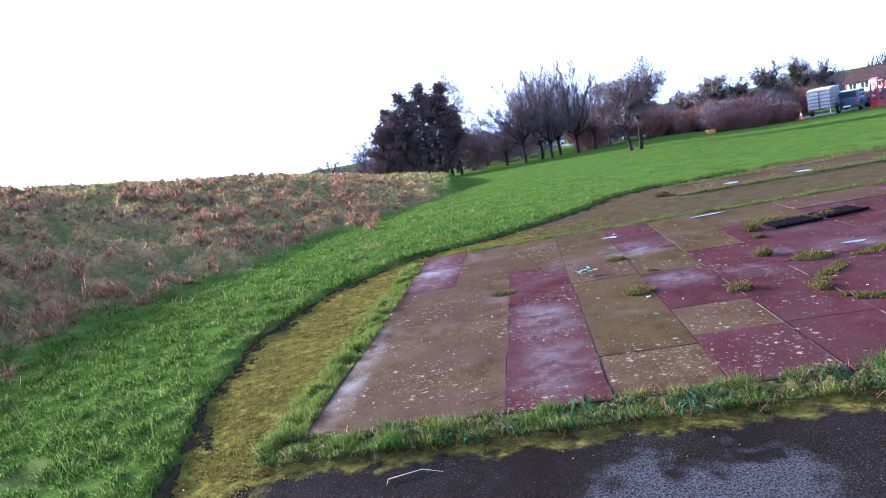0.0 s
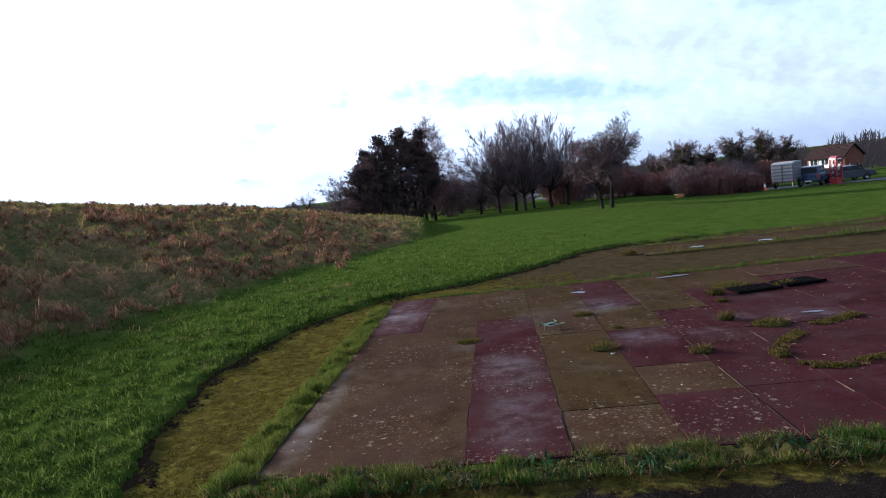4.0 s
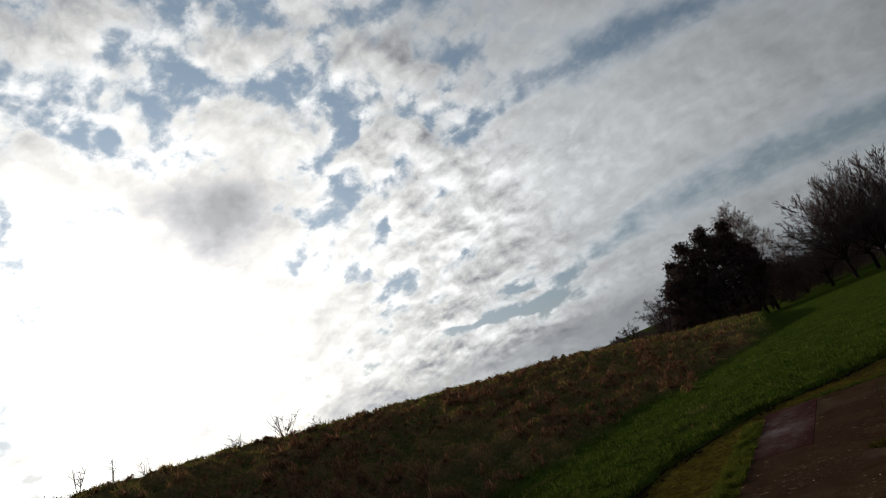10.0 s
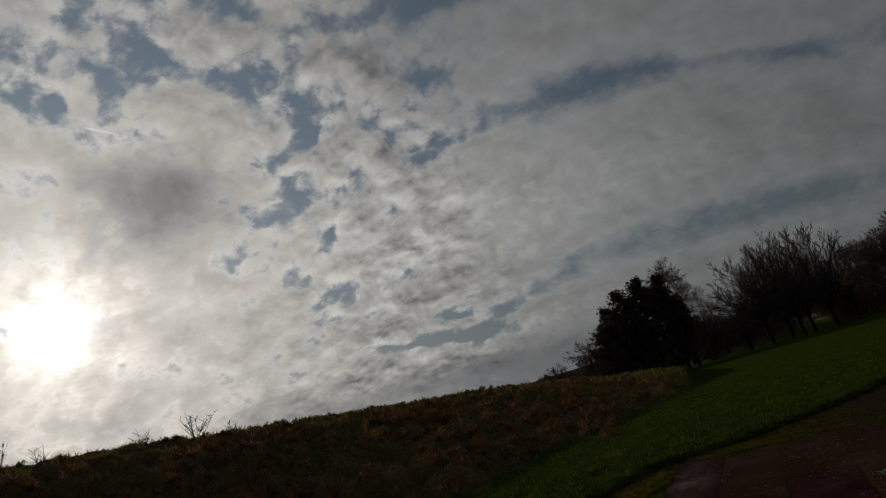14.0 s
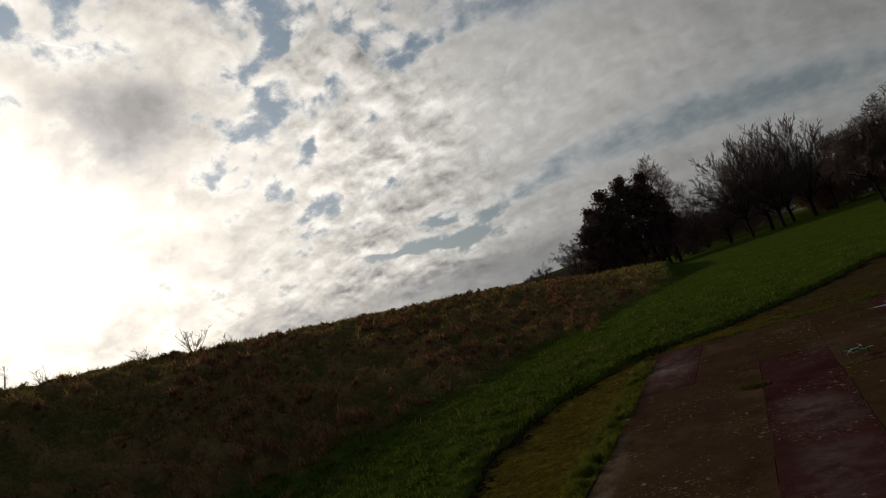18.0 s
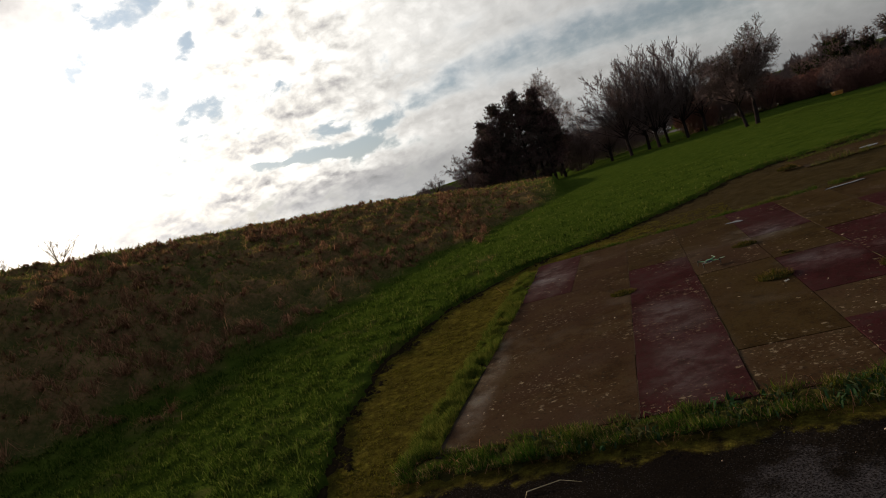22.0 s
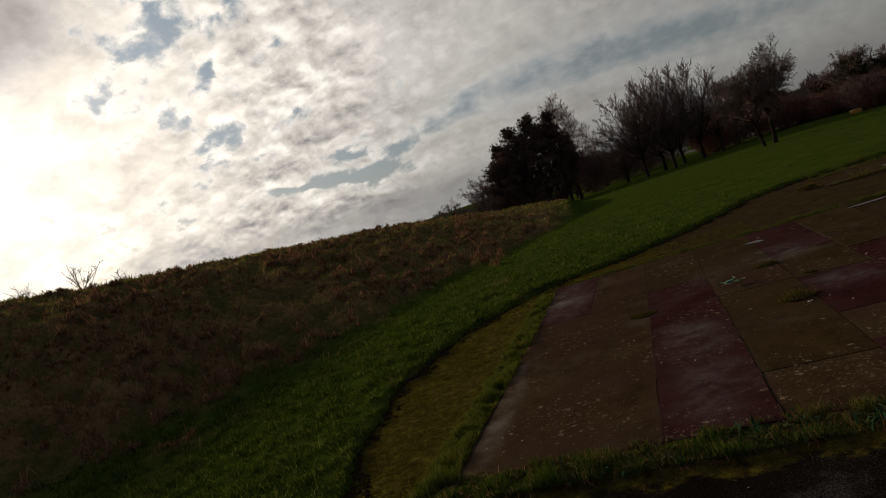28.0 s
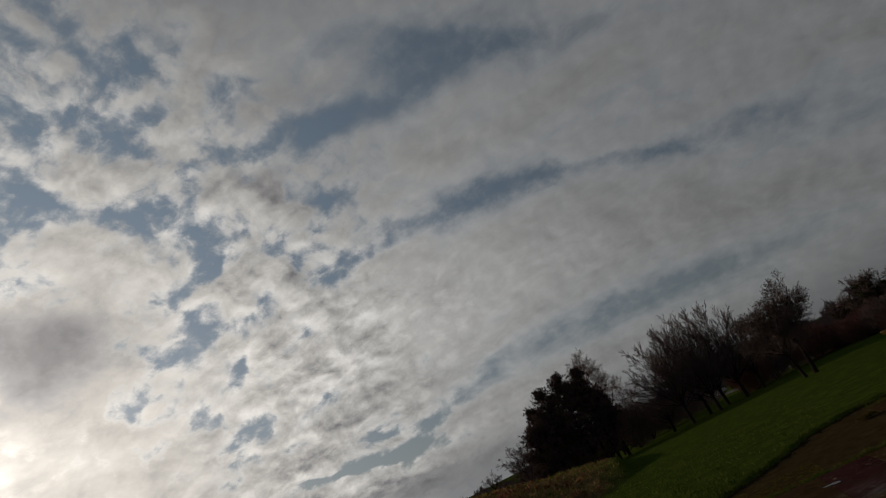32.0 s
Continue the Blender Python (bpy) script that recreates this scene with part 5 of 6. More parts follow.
def shrub(name, az, dist, wide, tall, n, seed, material, label, group="", deep=None, base=0.0, category="shrub"):
    """A thicket of thin upright twigs on a few stems."""
    g = np.random.default_rng(seed)
    x, y = place(az, dist)
    t = thing(name, pose(x, y, float(ground_at(np.array([x]), np.array([y]))[0]) - 0.05, 0, 0, -az), label, category, group)
    a = g.normal(0, 1, (n, 3))
    a /= np.linalg.norm(a, axis=1)[:, None]
    a *= (g.uniform(0, 1, n) ** 0.4)[:, None]
    lump = 1 + 0.28 * np.sin(a[:, 0] * 5 + seed) * np.cos(a[:, 1] * 4 + seed * 2)
    c = np.stack([a[:, 0] * wide / 2, a[:, 1] * (deep or wide) / 2, base + (tall - base) * (0.5 + 0.5 * a[:, 2] * lump)], -1)
    d = np.stack([a[:, 0] * 0.7 + g.normal(0, 0.45, n), a[:, 1] * 0.7 + g.normal(0, 0.45, n), 0.7 + g.normal(0, 0.5, n)], -1)
    d /= np.linalg.norm(d, axis=1)[:, None]
    size = g.uniform(0.25, 0.75, n)[:, None] * min(1.0, tall / 2.2)
    side = np.cross(d, g.normal(0, 1, (n, 3)))
    side /= np.linalg.norm(side, axis=1)[:, None]
    w = g.uniform(0.010, 0.026, n)[:, None]
    v = np.stack([c - d * size / 2 + side * w, c - d * size / 2 - side * w, c + d * size / 2], 1)
    v[..., 2] = np.maximum(v[..., 2], 0.0)
    part("crown", mesh_of("crown", v.reshape(-1, 3), np.arange(n)[:, None] * 3 + [0, 1, 2], material), None, t)
    stems = [(0.15 * math.cos(k), 0.15 * math.sin(k), -0.1, wide * 0.3 * math.cos(k), (deep or wide) * 0.3 * math.sin(k), tall * 0.75, 0.05, 0.015) for k in range(7)]
    for s in stems:
        v, f = tubes([s], 5)
        part("stem", mesh_of("stem", v, f, BARK), None, t)
    return t

# the rusty clipped hedge and the scrub along the road
for n, (az, dist, w, h) in enumerate([(17.2, 58, 2.2, 1.7), (18.6, 58.5, 2.2, 1.8), (20.0, 59, 2.2, 1.9), (21.4, 59.5, 2.2, 1.8), (22.4, 60, 1.5, 1.6)]):
    shrub("hedge", az, dist, w, h, 5200, 200 + n, RUST_TWIG, "leafless rust-brown hedge bush by the road", "hedge bushes")
for n, (az, dist, w, h, m) in enumerate([(6.31, 70, 3.2, 3.4, RUST_TWIG), (8.0, 72, 3.0, 4.2, TWIG), (9.69, 74, 3.4, 4.6, TWIG), (11.55, 72, 3.6, 3.4, RUST_TWIG), (13.23, 74, 3.4, 2.5, RUST_TWIG), (14.53, 72, 3.0, 2.2, RUST_TWIG),
                                         (-3.08, 78, 4.0, 4.4, TWIG), (-1.34, 80, 4.2, 4.0, TWIG), (0.41, 84, 4.4, 3.6, TWIG), (-4.21, 70, 2.8, 5.0, TWIG), (2.21, 90, 4.6, 3.8, TWIG),
                                         (15.49, 70, 3.4, 2.6, RUST_TWIG), (17.25, 68, 3.2, 3.0, TWIG), (19.02, 68, 3.2, 2.7, RUST_TWIG), (20.79, 68, 3.2, 3.1, TWIG), (22.55, 72, 3.2, 2.7, RUST_TWIG), (24.15, 80, 3.0, 2.6, RUST_TWIG)]):
    shrub("thicket", az, dist, w * 1.5, h, 8000, 230 + n, m, "brown leafless thicket at the edge of the field", "thickets along the road")


def ivy_tree(az, dist, height, wide, seed, label):
    """A bare tree clad in ivy."""
    x, y = place(az, dist)
    rows = grow(seed, height, 0.16, 4, (11, 8, 6, 4), (42, 40, 38, 36), 0.8, ratio=(0.62, 0.6, 0.6, 0.6), bend=0.16, bare=0.25, first=0.44)
    top = max(max(s[2], s[5]) for level in rows for s in level)
    r = random.Random(seed)
    pts = []
    for s in rows[0] + rows[1]:
        for _ in range(22):
            k = r.random()
            q = [s[i] + (s[i + 3] - s[i]) * k for i in range(3)]
            if q[2] < top * 0.78:
                pts.append(tuple(v + r.gauss(0, 0.11 * wide) for v in q))
    return tree("ivy_clad_tree", x, y, rows, label, BARK, TWIG, "ivy-clad trees by the road", sprays(pts, 7, 0.2, 0.06, 0.1, seed), IVY, scale=height / top, thick=0.015)


for n, (az, dist, h, w) in enumerate([(14.9, 76, 4.4, 1.2), (17.06, 70, 5.9, 1.9), (18.82, 72, 5.3, 1.6), (21.38, 70, 6.2, 2.1), (22.95, 74, 6.5, 1.6), (24.66, 82, 5.6, 1.4)]):
    ivy_tree(az, dist, h, w, 300 + n, "leafless tree with dark ivy round trunk and limbs")


def far_woods():
    """Distant leafless woods along the skyline."""
    g = np.random.default_rng(8)
    n = 60000
    az = g.uniform(-24, 46, n)
    d = g.uniform(150, 260, n)
    x, y = d * np.sin(np.radians(az)), d * np.cos(np.radians(az))
    crown = np.interp(az, [-14, -4, 14, 20, 30], [3.4, 5.4, 5.8, 6.4, 6.4]) + 1.1 * np.sin(az * 0.9) + 0.9 * np.sin(az * 2.7 + 1)
    z = field_height(d, az) + crown * g.uniform(0, 1, n) ** 0.8
    v = np.stack([np.stack([x - 0.10, y, z], -1), np.stack([x + 0.10, y, z], -1), np.stack([x + g.normal(0, 0.5, n), y, z + g.uniform(0.6, 1.8, n)], -1)], 1)
    tagged(new("far_woods", mesh_of("far_woods", v.reshape(-1, 3), np.arange(n)[:, None] * 3 + [0, 1, 2], TWIG)), "distant brown leafless woods along the skyline", "woods", kind="stuff")


far_woods()


def weed_stems():
    """Dry flower stalks standing on the crest of the mound."""
    r = random.Random(3)
    straw = mottled("dry_weed", [(0, (0.07, 0.05, 0.035)), (1, (0.16, 0.12, 0.08))], 5, 30, bump=0)
    for az, dist, count, h in ((-49.14, 23.5, 12, 1.05), (-45.97, 24, 5, 0.75), (-53.08, 22.5, 6, 0.55), (-60.13, 21, 4, 0.6), (-64.66, 20.2, 3, 0.55), (-62.65, 20.6, 2, 0.6)):
        x, y = place(az, dist)
        t = thing("dry_weed", pose(x, y, float(ground_at(np.array([x]), np.array([y]))[0]) - 0.03), "dry brown weed stalks standing on the mound", "weed", "weeds on the mound")
        for _ in range(count):
            a, b = r.uniform(-0.14, 0.14), r.uniform(-0.14, 0.14)
            top = Vector((a + r.uniform(-0.6, 0.6) * h, b + r.uniform(-0.5, 0.5) * h, h * r.uniform(0.5, 1.1)))
            bm = rodded((a, b, 0), top, 0.010, 0.006, 5)
            for _ in range(9):
                k = r.uniform(0.3, 1.0)
                q = Vector((a, b, 0)).lerp(top, k)
                rod(bm, q, q + Vector((r.uniform(-0.17, 0.17), r.uniform(-0.17, 0.17), r.uniform(0.06, 0.22))), 0.006, 0.004, 4)
            part("stalk", bm, straw, t)


weed_stems()

# ---- the toy aircraft on the slab ----
GREEN, BLACK, MINT, WHITE = plain("lime_plastic", (0.02, 0.17, 0.085), 0.6), plain("black_plastic", (0.006, 0.006, 0.007), 0.6), plain("mint_plastic", (0.16, 0.30, 0.22), 0.6), plain("white_plastic", (0.7, 0.72, 0.7), 0.4)


def quadcopter(x, y, turn):
    q = thing("quadcopter", pose(x, y, SLAB_TOP + 0.006, 0, 0, turn), "small green and black four-rotor toy aircraft standing on the slab", "drone")
    q.scale = (0.80, 0.80, 0.56)
    body = bmesh.new()
    bmesh.ops.create_icosphere(body, subdivisions=3, radius=1)
    for v in body.verts:
        v.co = Vector((v.co.x * 0.062, v.co.y * 0.038, 0.085 + v.co.z * (0.026 if v.co.z > 0 else 0.016)))
    part("body", body, BLACK, q)
    part("canopy", boxed(-0.03, 0.045, -0.018, 0.018, 0.098, 0.116, bevel=0.008), GREEN, q, "lime-green canopy")
    part("battery", boxed(-0.03, 0.03, -0.014, 0.014, 0.055, 0.073, bevel=0.003), WHITE, q, "white battery pack")
    for sx in (1, -1):
        for sy in (1, -1):
            tip = Vector((0.105 * sx, 0.095 * sy, 0.094))
            part("arm", rodded((0.035 * sx, 0.02 * sy, 0.088), tip, 0.0085, 0.006, 8), GREEN, q, "lime-green arm")
            part("motor", rodded(tip - Vector((0, 0, 0.018)), tip + Vector((0, 0, 0.014)), 0.011, 0.009, 12), BLACK, q)
            rotor = part("rotor", rodded(tip + Vector((0, 0, 0.014)), tip + Vector((0, 0, 0.022)), 0.006, 0.004, 10), BLACK, q)
            for k in (0, 1):
                bm = bmesh.new()
                a = 0.6 * sx + 0.9 * sy + k * math.pi
                for s in range(6):
                    r0, w = 0.006 + 0.012 * s, (0.004, 0.009, 0.010, 0.009, 0.007, 0.003)[s]
                    for e in (-1, 1):
                        bm.verts.new(tip + Vector((r0 * math.cos(a) - e * w * math.sin(a), r0 * math.sin(a) + e * w * math.cos(a), 0.020 + 0.003 * e)))
                bm.verts.ensure_lookup_table()
                for s in range(5):
                    bm.faces.new([bm.verts[i] for i in (2 * s, 2 * s + 1, 2 * s + 3, 2 * s + 2)])
                bmesh.ops.solidify(bm, geom=bm.faces[:], thickness=0.0015)
                part("blade", bm, MINT if sx > 0 else BLACK, rotor)
            leg = rodded(tip - Vector((0, 0, 0.016)), (tip.x * 1.06, tip.y * 1.06, 0.04), 0.006, 0.005, 8)
            rod(leg, (tip.x * 1.06, tip.y * 1.06, 0.04), (tip.x * 1.0, tip.y * 1.0, 0.0), 0.005, 0.004, 8)
            part("leg", leg, BLACK, q)
    return q


quadcopter(0.47, 6.64, 14)


def metal_cover(x, y, w, d, turn):
    """A dark ribbed cover lying on the floor."""
    dark = plain("tarry_metal", (0.0035, 0.0035, 0.004), 0.9, 0.0)
    t = thing("floor_cover", pose(x, y, SLAB_TOP + 0.006, 0, 0, turn), "dark wet metal cover set in the slab", "cover", "floor covers")
    part("plate", boxed(-w / 2, w / 2, -d / 2, d / 2, 0, 0.018, bevel=0.004), dark, t)
    for k in range(6):
        cx = -w / 2 + w * (k + 0.5) / 6
        part("rib", boxed(cx - 0.012, cx + 0.012, -d * 0.44, d * 0.44, 0.018, 0.030, bevel=0.003), dark, t)
    part("rim", boxed(-w / 2 - 0.02, w / 2 + 0.02, -d / 2 - 0.03, -d / 2 - 0.002, 0, 0.028, bevel=0.004), dark, t)


metal_cover(3.024, 7.64, 0.52, 0.30, 10)
metal_cover(3.61, 7.80, 0.50, 0.32, 12)

# ---- by the road ----
GLASS = make_glass("dark_glass")
TYRE, RIM = plain("tyre_rubber", (0.018, 0.018, 0.018), 0.8), plain("alloy", (0.4, 0.41, 0.42), 0.35, 0.8)
LAMP_RED, LAMP_CLEAR = plain("red_lens", (0.35, 0.02, 0.02), 0.2), plain("clear_lens", (0.6, 0.6, 0.58), 0.15)


def stand(az, dist):
    x, y = place(az, dist)
    return x, y, float(ground_at(np.array([x]), np.array([y]))[0])


def wheel(parent, x, y, r, side):
    w = part("wheel", rodded((x, y - 0.02 * side, r), (x, y + 0.02 * side, r), r * 0.3, sides=12), RIM, parent)
    bm = bmesh.new()
    for i in range(24):
        a = i / 24 * 2 * math.pi
        for rr, yy in ((r * 0.62, 0.10), (r * 0.95, 0.11), (r, 0.08), (r, -0.08), (r * 0.95, -0.11), (r * 0.62, -0.10)):
            bm.verts.new((x + rr * math.cos(a), y + yy, r + rr * math.sin(a)))
    bm.verts.ensure_lookup_table()
    for i in range(24):
        for k in range(6):
            j, l = (i + 1) % 24, (k + 1) % 6
            bm.faces.new([bm.verts[q] for q in (i * 6 + k, j * 6 + k, j * 6 + l, i * 6 + l)])
    bmesh.ops.recalc_face_normals(bm, faces=bm.faces)
    part("tyre", bm, TYRE, w)
    part("rim", rodded((x, y - 0.07, r), (x, y + 0.07, r), r * 0.62, sides=20), RIM, w)


def car(name, az, dist, turn, paint, lower, cabin, width, label, r=0.36, axles=(0.85, 3.45), length=4.3):
    """A car out of a lower body, a glazed cabin, roof, wheels and lamps; x runs forward."""
    x, y, z = stand(az, dist)
    c = thing(name, pose(x, y, z, 0, 0, turn), label, "car")
    h = width / 2
    part("body", profile(lower, -h, h, 0.05), paint, c)
    part("cabin", profile(cabin, -h + 0.10, h - 0.10, 0.04), paint, c)
    xs, zs = [p[0] for p in cabin], [p[1] for p in cabin]
    x0, x1, z0, z1 = min(xs), max(xs), min(zs), max(zs)
    span = x1 - x0
    for side in (1, -1):
        for a, b in ((0.12, 0.46), (0.50, 0.80)):
            q = [(x0 + span * a, z0 + 0.10), (x0 + span * b, z0 + 0.10), (x0 + span * (b - 0.06), z1 - 0.10), (x0 + span * (a + 0.04), z1 - 0.10)]
            part("side_window", profile(q, side * (h - 0.10) - 0.012, side * (h - 0.10) + 0.012), GLASS, c)
        for ax in axles:
            wheel(c, ax, side * (h - 0.10), r, side)
        part("headlight", boxed(length - 0.12, length + 0.012, side * (h - 0.32) - 0.14, side * (h - 0.32) + 0.14, 0.66, 0.80, bevel=0.02), LAMP_CLEAR, c)
        part("tail_light", boxed(-0.012, 0.06, side * (h - 0.16) - 0.08, side * (h - 0.16) + 0.08, 0.72, 0.98, bevel=0.02), LAMP_RED, c)
        part("mirror", boxed(x1 - 0.45, x1 - 0.30, side * (h + 0.08) - 0.09, side * (h + 0.08) + 0.09, 0.98, 1.14, bevel=0.03), BLACK, c)
    part("windscreen", profile([(x1 - 0.02, z0 + 0.06), (x1 + 0.015, z0 + 0.06), (x1 - span * 0.13, z1 - 0.05), (x1 - span * 0.13 - 0.03, z1 - 0.05)], -h + 0.22, h - 0.22), GLASS, c)
    part("rear_window", boxed(x0 - 0.012, x0 + 0.05, -h + 0.25, h - 0.25, z0 + 0.12, z1 - 0.12, bevel=0.004), GLASS, c)
    part("front_bumper", boxed(length - 0.10, length + 0.06, -h + 0.05, h - 0.05, 0.34, 0.56, bevel=0.04), BLACK, c)
    part("rear_bumper", boxed(-0.06, 0.10, -h + 0.05, h - 0.05, 0.34, 0.56, bevel=0.04), BLACK, c)
    part("number_plate", boxed(-0.075, -0.06, -0.26, 0.26, 0.40, 0.51), WHITE, c)
    return c


NAVY, DARK, SILVER = plain("navy_paint", (0.014, 0.03, 0.07), 0.25, 0.2), plain("charcoal_paint", (0.03, 0.035, 0.05), 0.25, 0.2), plain("white_paint", (0.75, 0.76, 0.78), 0.3)
car("off_road_car", 26.1, 62.8, 52, NAVY, [(0, 0.45), (0.05, 1.05), (3.0, 1.08), (4.2, 0.98), (4.3, 0.5), (3.9, 0.38), (0.3, 0.38)],
    [(0.12, 1.03), (0.22, 1.70), (2.45, 1.72), (3.05, 1.05)], 1.78, "dark blue off-road car parked by the field with a trailer", 0.38)
car("saloon_car", 27.2, 66.5, 8, DARK, [(0, 0.5), (0.05, 0.92), (1.0, 0.98), (3.2, 0.98), (4.25, 0.84), (4.35, 0.5), (3.9, 0.3), (0.4, 0.3)],
    [(0.55, 0.94), (1.25, 1.42), (2.5, 1.44), (3.4, 0.95)], 1.75, "dark saloon car parked behind the telephone box", 0.32, (0.85, 3.45), 4.35)
car("white_car", 4.02, 118, 150, SILVER, [(0, 0.5), (0.05, 0.92), (1.0, 0.98), (3.1, 0.98), (4.0, 0.84), (4.1, 0.5), (3.7, 0.3), (0.4, 0.3)],
    [(0.15, 0.94), (0.45, 1.44), (2.4, 1.46), (3.2, 0.95)], 1.72, "small white car far off on the road under the trees", 0.31, (0.8, 3.3), 4.1)


def stock_trailer(az, dist, turn):
    x, y, z = stand(az, dist)
    skin, rail = plain("dull_aluminium", (0.085, 0.088, 0.100), 0.6, 0.2), plain("galvanised_rail", (0.150, 0.155, 0.170), 0.6, 0.2)
    t = thing("stock_trailer", pose(x, y, z, 0, 0, turn), "grey ribbed aluminium livestock trailer hitched behind a car", "trailer")
    t.scale = (1.05, 1.1, 1.28)
    part("body", boxed(0, 2.5, -0.78, 0.78, 0.42, 1.62, bevel=0.03), skin, t)
    part("roof", profile([(0.0, 1.62), (0.0, 1.70), (0.6, 1.80), (2.4, 1.80), (2.5, 1.62)], -0.80, 0.80, 0.03), rail, t)
    for k in range(5):
        zz = 0.52 + 0.22 * k
        for side in (1, -1):
            part("side_rib", boxed(0.05, 2.45, side * 0.79 - 0.02, side * 0.79 + 0.02, zz, zz + 0.05, bevel=0.01), rail, t)
        for a, b in ((-0.74, -0.03), (0.03, 0.74)):
            part("door_slat", boxed(-0.035, -0.005, a, b, zz, zz + 0.14, bevel=0.01), rail, t)
    part("door_post", boxed(-0.05, 0.0, -0.03, 0.03, 0.42, 1.64, bevel=0.008), BLACK, t)
    for side in (1, -1):
        part("mudguard", boxed(0.9, 1.75, side * 0.90 - 0.12, side * 0.90 + 0.12, 0.60, 0.66, bevel=0.02), BLACK, t)
        wheel(t, 1.32, side * 0.9, 0.28, side)
        part("tail_light", boxed(-0.03, 0.0, side * 0.66 - 0.08, side * 0.66 + 0.08, 0.44, 0.52, bevel=0.01), LAMP_RED, t)
    part("drawbar", rodded((2.5, 0, 0.45), (3.5, 0, 0.45), 0.05, 0.04, 8), rail, t)
    part("jockey_wheel", rodded((3.2, 0.1, 0.0), (3.2, 0.1, 0.6), 0.04, 0.03, 8), rail, t)


stock_trailer(24.3, 61, 50)


def phone_box(az, dist, turn):
    x, y, z = stand(az, dist)
    red = plain("post_red_paint", (0.20, 0.010, 0.013), 0.4)
    t = thing("telephone_box", pose(x, y, z, 0, 0, turn), "red cast-iron telephone box at the roadside", "telephone box")
    t.scale = (0.78, 0.78, 0.97)
    part("plinth", boxed(-0.46, 0.46, -0.46, 0.46, 0, 0.14, bevel=0.02), red, t)
    for sx in (1, -1):
        for sy in (1, -1):
            part("corner_post", boxed(sx * 0.39 - 0.06, sx * 0.39 + 0.06, sy * 0.39 - 0.06, sy * 0.39 + 0.06, 0.14, 2.12, bevel=0.015), red, t)
    part("fascia", boxed(-0.46, 0.46, -0.46, 0.46, 2.12, 2.32, bevel=0.02), red, t)
    part("roof", profile([(-0.46, 2.32), (-0.34, 2.42), (-0.12, 2.48), (0.12, 2.48), (0.34, 2.42), (0.46, 2.32)], -0.44, 0.44, 0.02), red, t)
    clear, g, b = shader("clear_pane")
    b.inputs["Roughness"].default_value, b.inputs["Transmission Weight"].default_value, b.inputs["IOR"].default_value = 0.03, 1.0, 1.1
    for k in range(4):
        c, s = math.cos(k * math.pi / 2), math.sin(k * math.pi / 2)
        turn_k = pose(0, 0, 0, 0, 0, 90 * k)
        side = part("side_panel", boxed(-0.33, 0.33, 0.38, 0.42, 0.14, 0.55, bevel=0.01), red, t, at=turn_k)
        for n in range(5):
            zz = 0.62 + n * 0.30
            part("pane", boxed(-0.33, 0.33, 0.395, 0.405, zz, zz + 0.26), clear, side).visible_shadow = False
            part("glazing_bar", boxed(-0.33, 0.33, 0.385, 0.415, zz - 0.035, zz - 0.005), red, side)
        for bx in (-0.2, 0.2):
            part("glazing_bar", boxed(bx - 0.012, bx + 0.012, 0.384, 0.416, 0.55, 2.12), red, side)
        part("sign_panel", boxed(-0.30, 0.30, 0.462, 0.468, 2.17, 2.27), WHITE, t, "white sign band", at=turn_k)


phone_box(28.0, 62.5, 20)


def traffic_cone(az, dist):
    x, y, z = stand(az, dist)
    orange, white = plain("cone_orange", (0.62, 0.10, 0.015), 0.5), plain("cone_white", (0.75, 0.75, 0.74), 0.4)
    t = thing("traffic_cone", pose(x, y, z + 0.05), "orange and white traffic cone standing by the trailer", "cone")
    t.scale = (0.85, 0.85, 0.95)
    part("base", boxed(-0.21, 0.21, -0.21, 0.21, 0, 0.04, bevel=0.01), orange, t)
    part("lower_cone", rodded((0, 0, 0.04), (0, 0, 0.32), 0.16, 0.105, 16), orange, t)
    part("sleeve", rodded((0, 0, 0.32), (0, 0, 0.56), 0.107, 0.066, 16), white, t, "white reflective sleeve")
    part("tip", rodded((0, 0, 0.56), (0, 0, 0.75), 0.064, 0.03, 16), orange, t)


traffic_cone(23.0, 59.6)


def grit_bin(az, dist):
    x, y, z = stand(az, dist)
    yellow = plain("yellow_plastic", (0.34, 0.15, 0.012), 0.5)
    t = thing("grit_bin", pose(x, y, z, 0, 0, 25), "low yellow plastic grit bin at the end of the hedge", "grit bin")
    t.scale = (0.6, 0.6, 0.55)
    part("tub", profile([(-0.5, 0), (0.5, 0), (0.58, 0.40), (-0.58, 0.40)], -0.32, 0.32, 0.03), yellow, t)
    part("lid", profile([(-0.62, 0.40), (0.62, 0.40), (0.54, 0.52), (-0.54, 0.58)], -0.36, 0.36, 0.03), yellow, t)
    part("hinge", rodded((-0.4, 0.37, 0.42), (0.4, 0.37, 0.42), 0.02, 0.02, 8), BLACK, t)


grit_bin(16.35, 56.5)


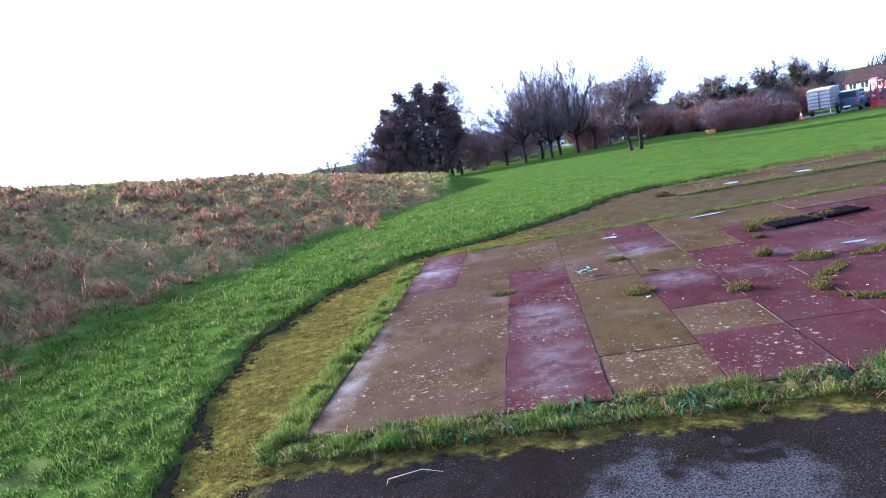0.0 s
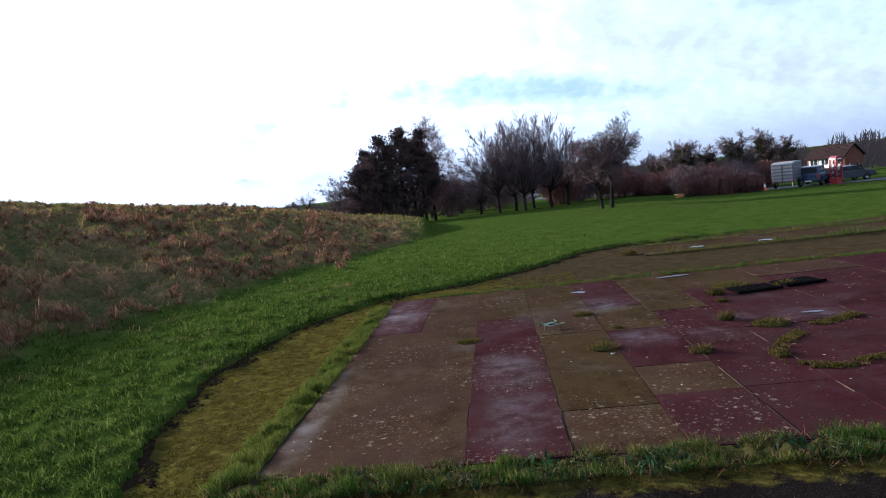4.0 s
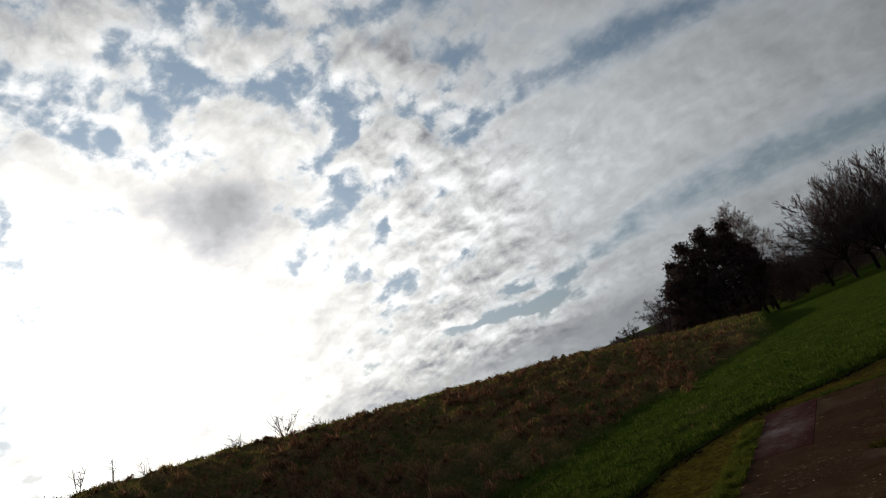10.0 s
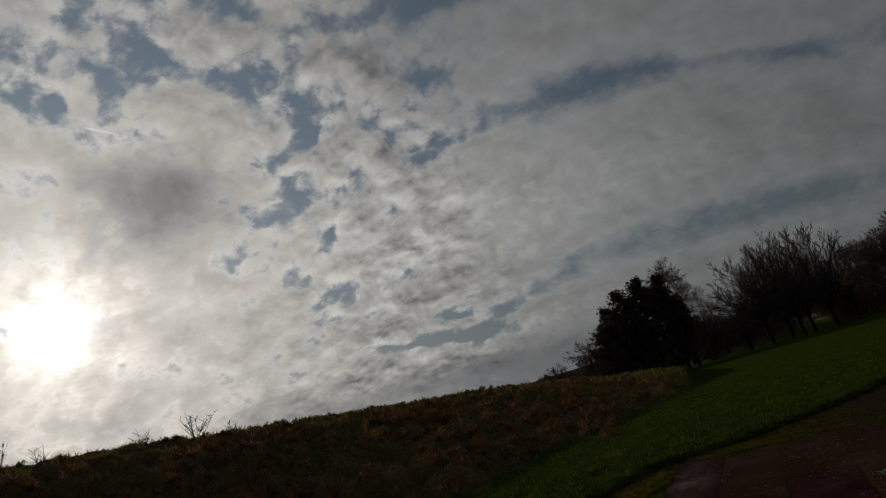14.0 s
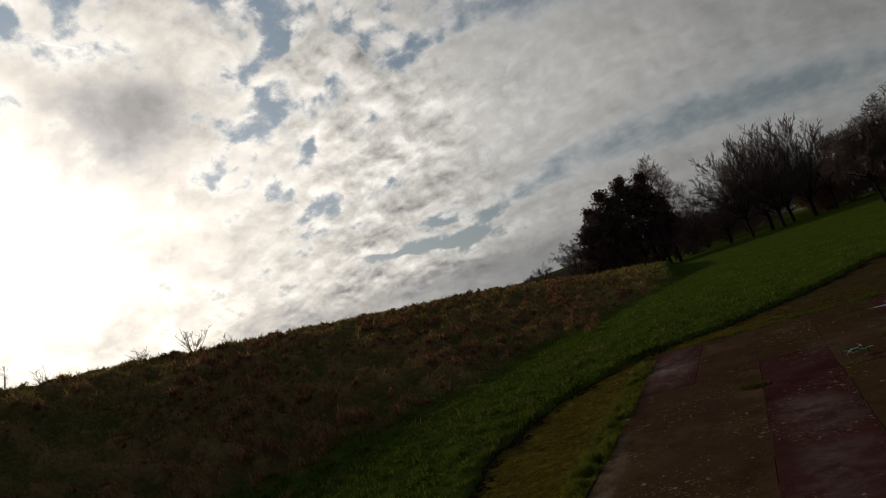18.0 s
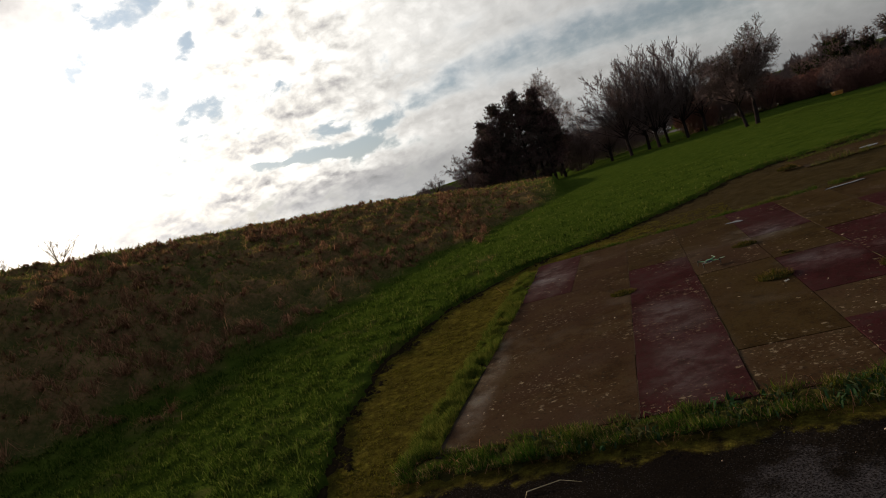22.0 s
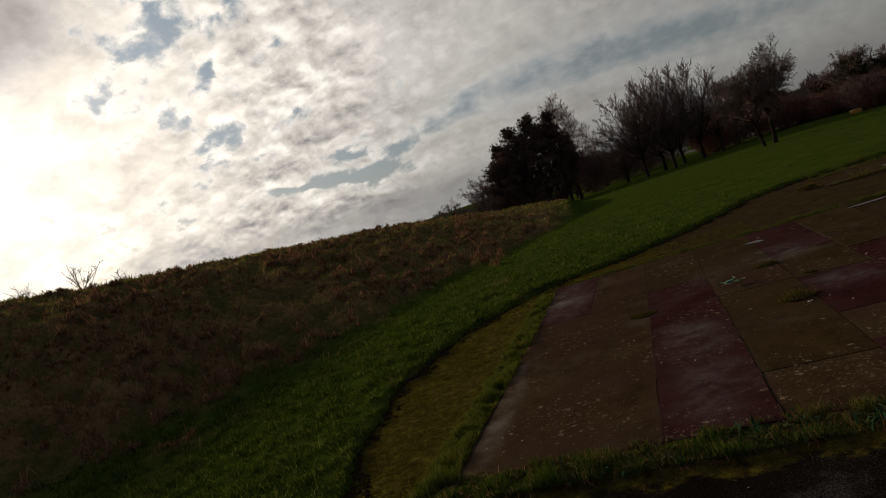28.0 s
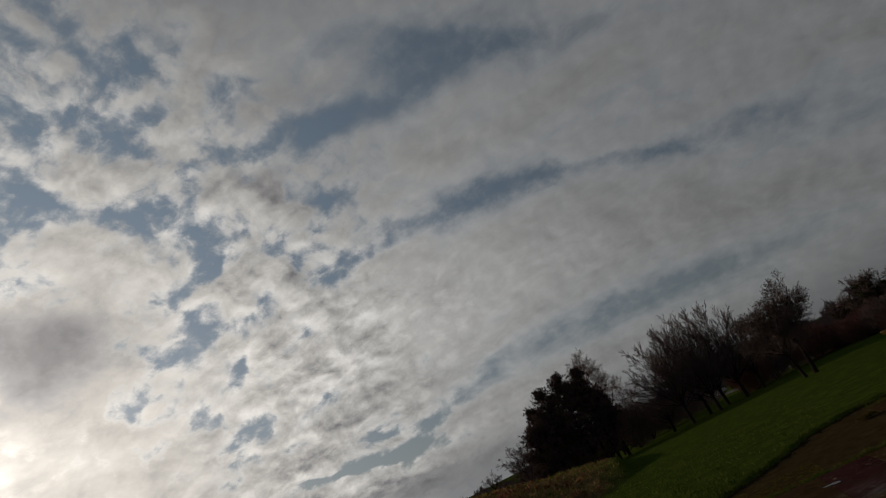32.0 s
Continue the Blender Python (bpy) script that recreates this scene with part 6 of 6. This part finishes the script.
def house(az, dist, turn):
    """A brick house with a gable end, tiled roof and white-framed windows."""
    x, y, z = stand(az, dist)
    brick = mottled("red_brick", [(0, (0.08, 0.036, 0.027)), (1, (0.16, 0.075, 0.052))], 2.0, 30.0, (0.8, 0.95), 0.3, 0.01)
    tile = mottled("brown_tile", [(0, (0.016, 0.011, 0.011)), (1, (0.036, 0.024, 0.023))], 1.5, 14.0, (0.7, 0.9), 0.4, 0.02)
    render_white = plain("white_render", (0.72, 0.70, 0.66), 0.7)
    h = thing("house", pose(x, y, z - 0.3, 0, 0, turn), "brick house with brown tiled roof and white windows across the road", "house")
    h.scale = (0.68, 0.68, 0.7)
    part("wall", profile([(-3.4, 0), (3.4, 0), (3.4, 3.6), (0, 5.5), (-3.4, 3.6)], 0, 7.0), brick, h)
    roof = part("roof", profile([(-3.9, 3.35), (0, 5.55), (0, 5.80), (-3.95, 3.62)], -0.3, 7.3, 0.02), tile, h)
    part("roof_slope", profile([(3.9, 3.35), (3.95, 3.62), (0, 5.80), (0, 5.55)], -0.3, 7.3, 0.02), tile, h)
    for k in range(9):
        f = (k + 0.5) / 9
        for s in (1, -1):
            part("tile_course", boxed(-3.95 * s * f - 0.05, -3.95 * s * f + 0.05, -0.3, 7.3, 5.83 - 2.18 * f, 5.87 - 2.18 * f), tile, roof)
    part("upper_cladding", boxed(-3.46, -3.402, 0.4, 6.6, 1.7, 3.3, bevel=0.01), render_white, h, "white boarded upper wall")
    for yy in (1.4, 3.5, 5.6):
        w = part("window", boxed(-3.54, -3.47, yy - 0.65, yy + 0.65, 2.3, 3.3, bevel=0.01), GLASS, h)
        for a in (-0.68, 0.0, 0.68):
            part("frame", boxed(-3.57, -3.50, yy + a - 0.04, yy + a + 0.04, 2.25, 3.35), WHITE, w)
        for zz in (2.25, 3.3):
            part("rail", boxed(-3.565, -3.50, yy - 0.70, yy + 0.70, zz, zz + 0.06), WHITE, w)
    for xx in (-1.7, 1.7):
        w = part("window", boxed(xx - 0.6, xx + 0.6, -0.06, -0.003, 0.9, 2.1, bevel=0.01), GLASS, h)
        part("frame", boxed(xx - 0.05, xx + 0.05, -0.09, -0.04, 0.9, 2.1), WHITE, w)


house(29.2, 97, 35)


def road():
    """The lane beyond the field, rising out of the trees past the parked cars."""
    line = [(-6.26, 150), (0.95, 132), (4.06, 117), (6.97, 98), (11.18, 84), (16.86, 74), (21.77, 66.5), (25.76, 65.5), (30.77, 66), (38.8, 68)]
    pts = np.array([place(a, d) for a, d in line])
    fine = np.linspace(0, len(line) - 1, 120)
    x, y = np.interp(fine, np.arange(len(line)), pts[:, 0]), np.interp(fine, np.arange(len(line)), pts[:, 1])
    t = np.stack([np.gradient(x), np.gradient(y)], -1)
    t /= np.linalg.norm(t, axis=1)[:, None]
    side = np.array([-2.6, -0.9, 0.9, 2.6])
    vx, vy = x[:, None] - t[:, 1:] * side, y[:, None] + t[:, :1] * side
    vz = land(vx, vy)[0] + 0.07
    n, k = vx.shape
    i, j = np.meshgrid(np.arange(n - 1), np.arange(k - 1), indexing="ij")
    faces = np.stack([i * k + j, (i + 1) * k + j, (i + 1) * k + j + 1, i * k + j + 1], -1).reshape(-1, 4)
    me = mesh_of("road", np.stack([vx, vy, vz], -1).reshape(-1, 3), faces, mottled("grey_road", [(0, (0.045, 0.045, 0.048)), (1, (0.11, 0.11, 0.115))], 0.6, 12.0, (0.6, 0.85), 0.2, 0.01), True)
    tagged(new("road", me), "grey tarmac lane beyond the field", "road", kind="structure")


road()
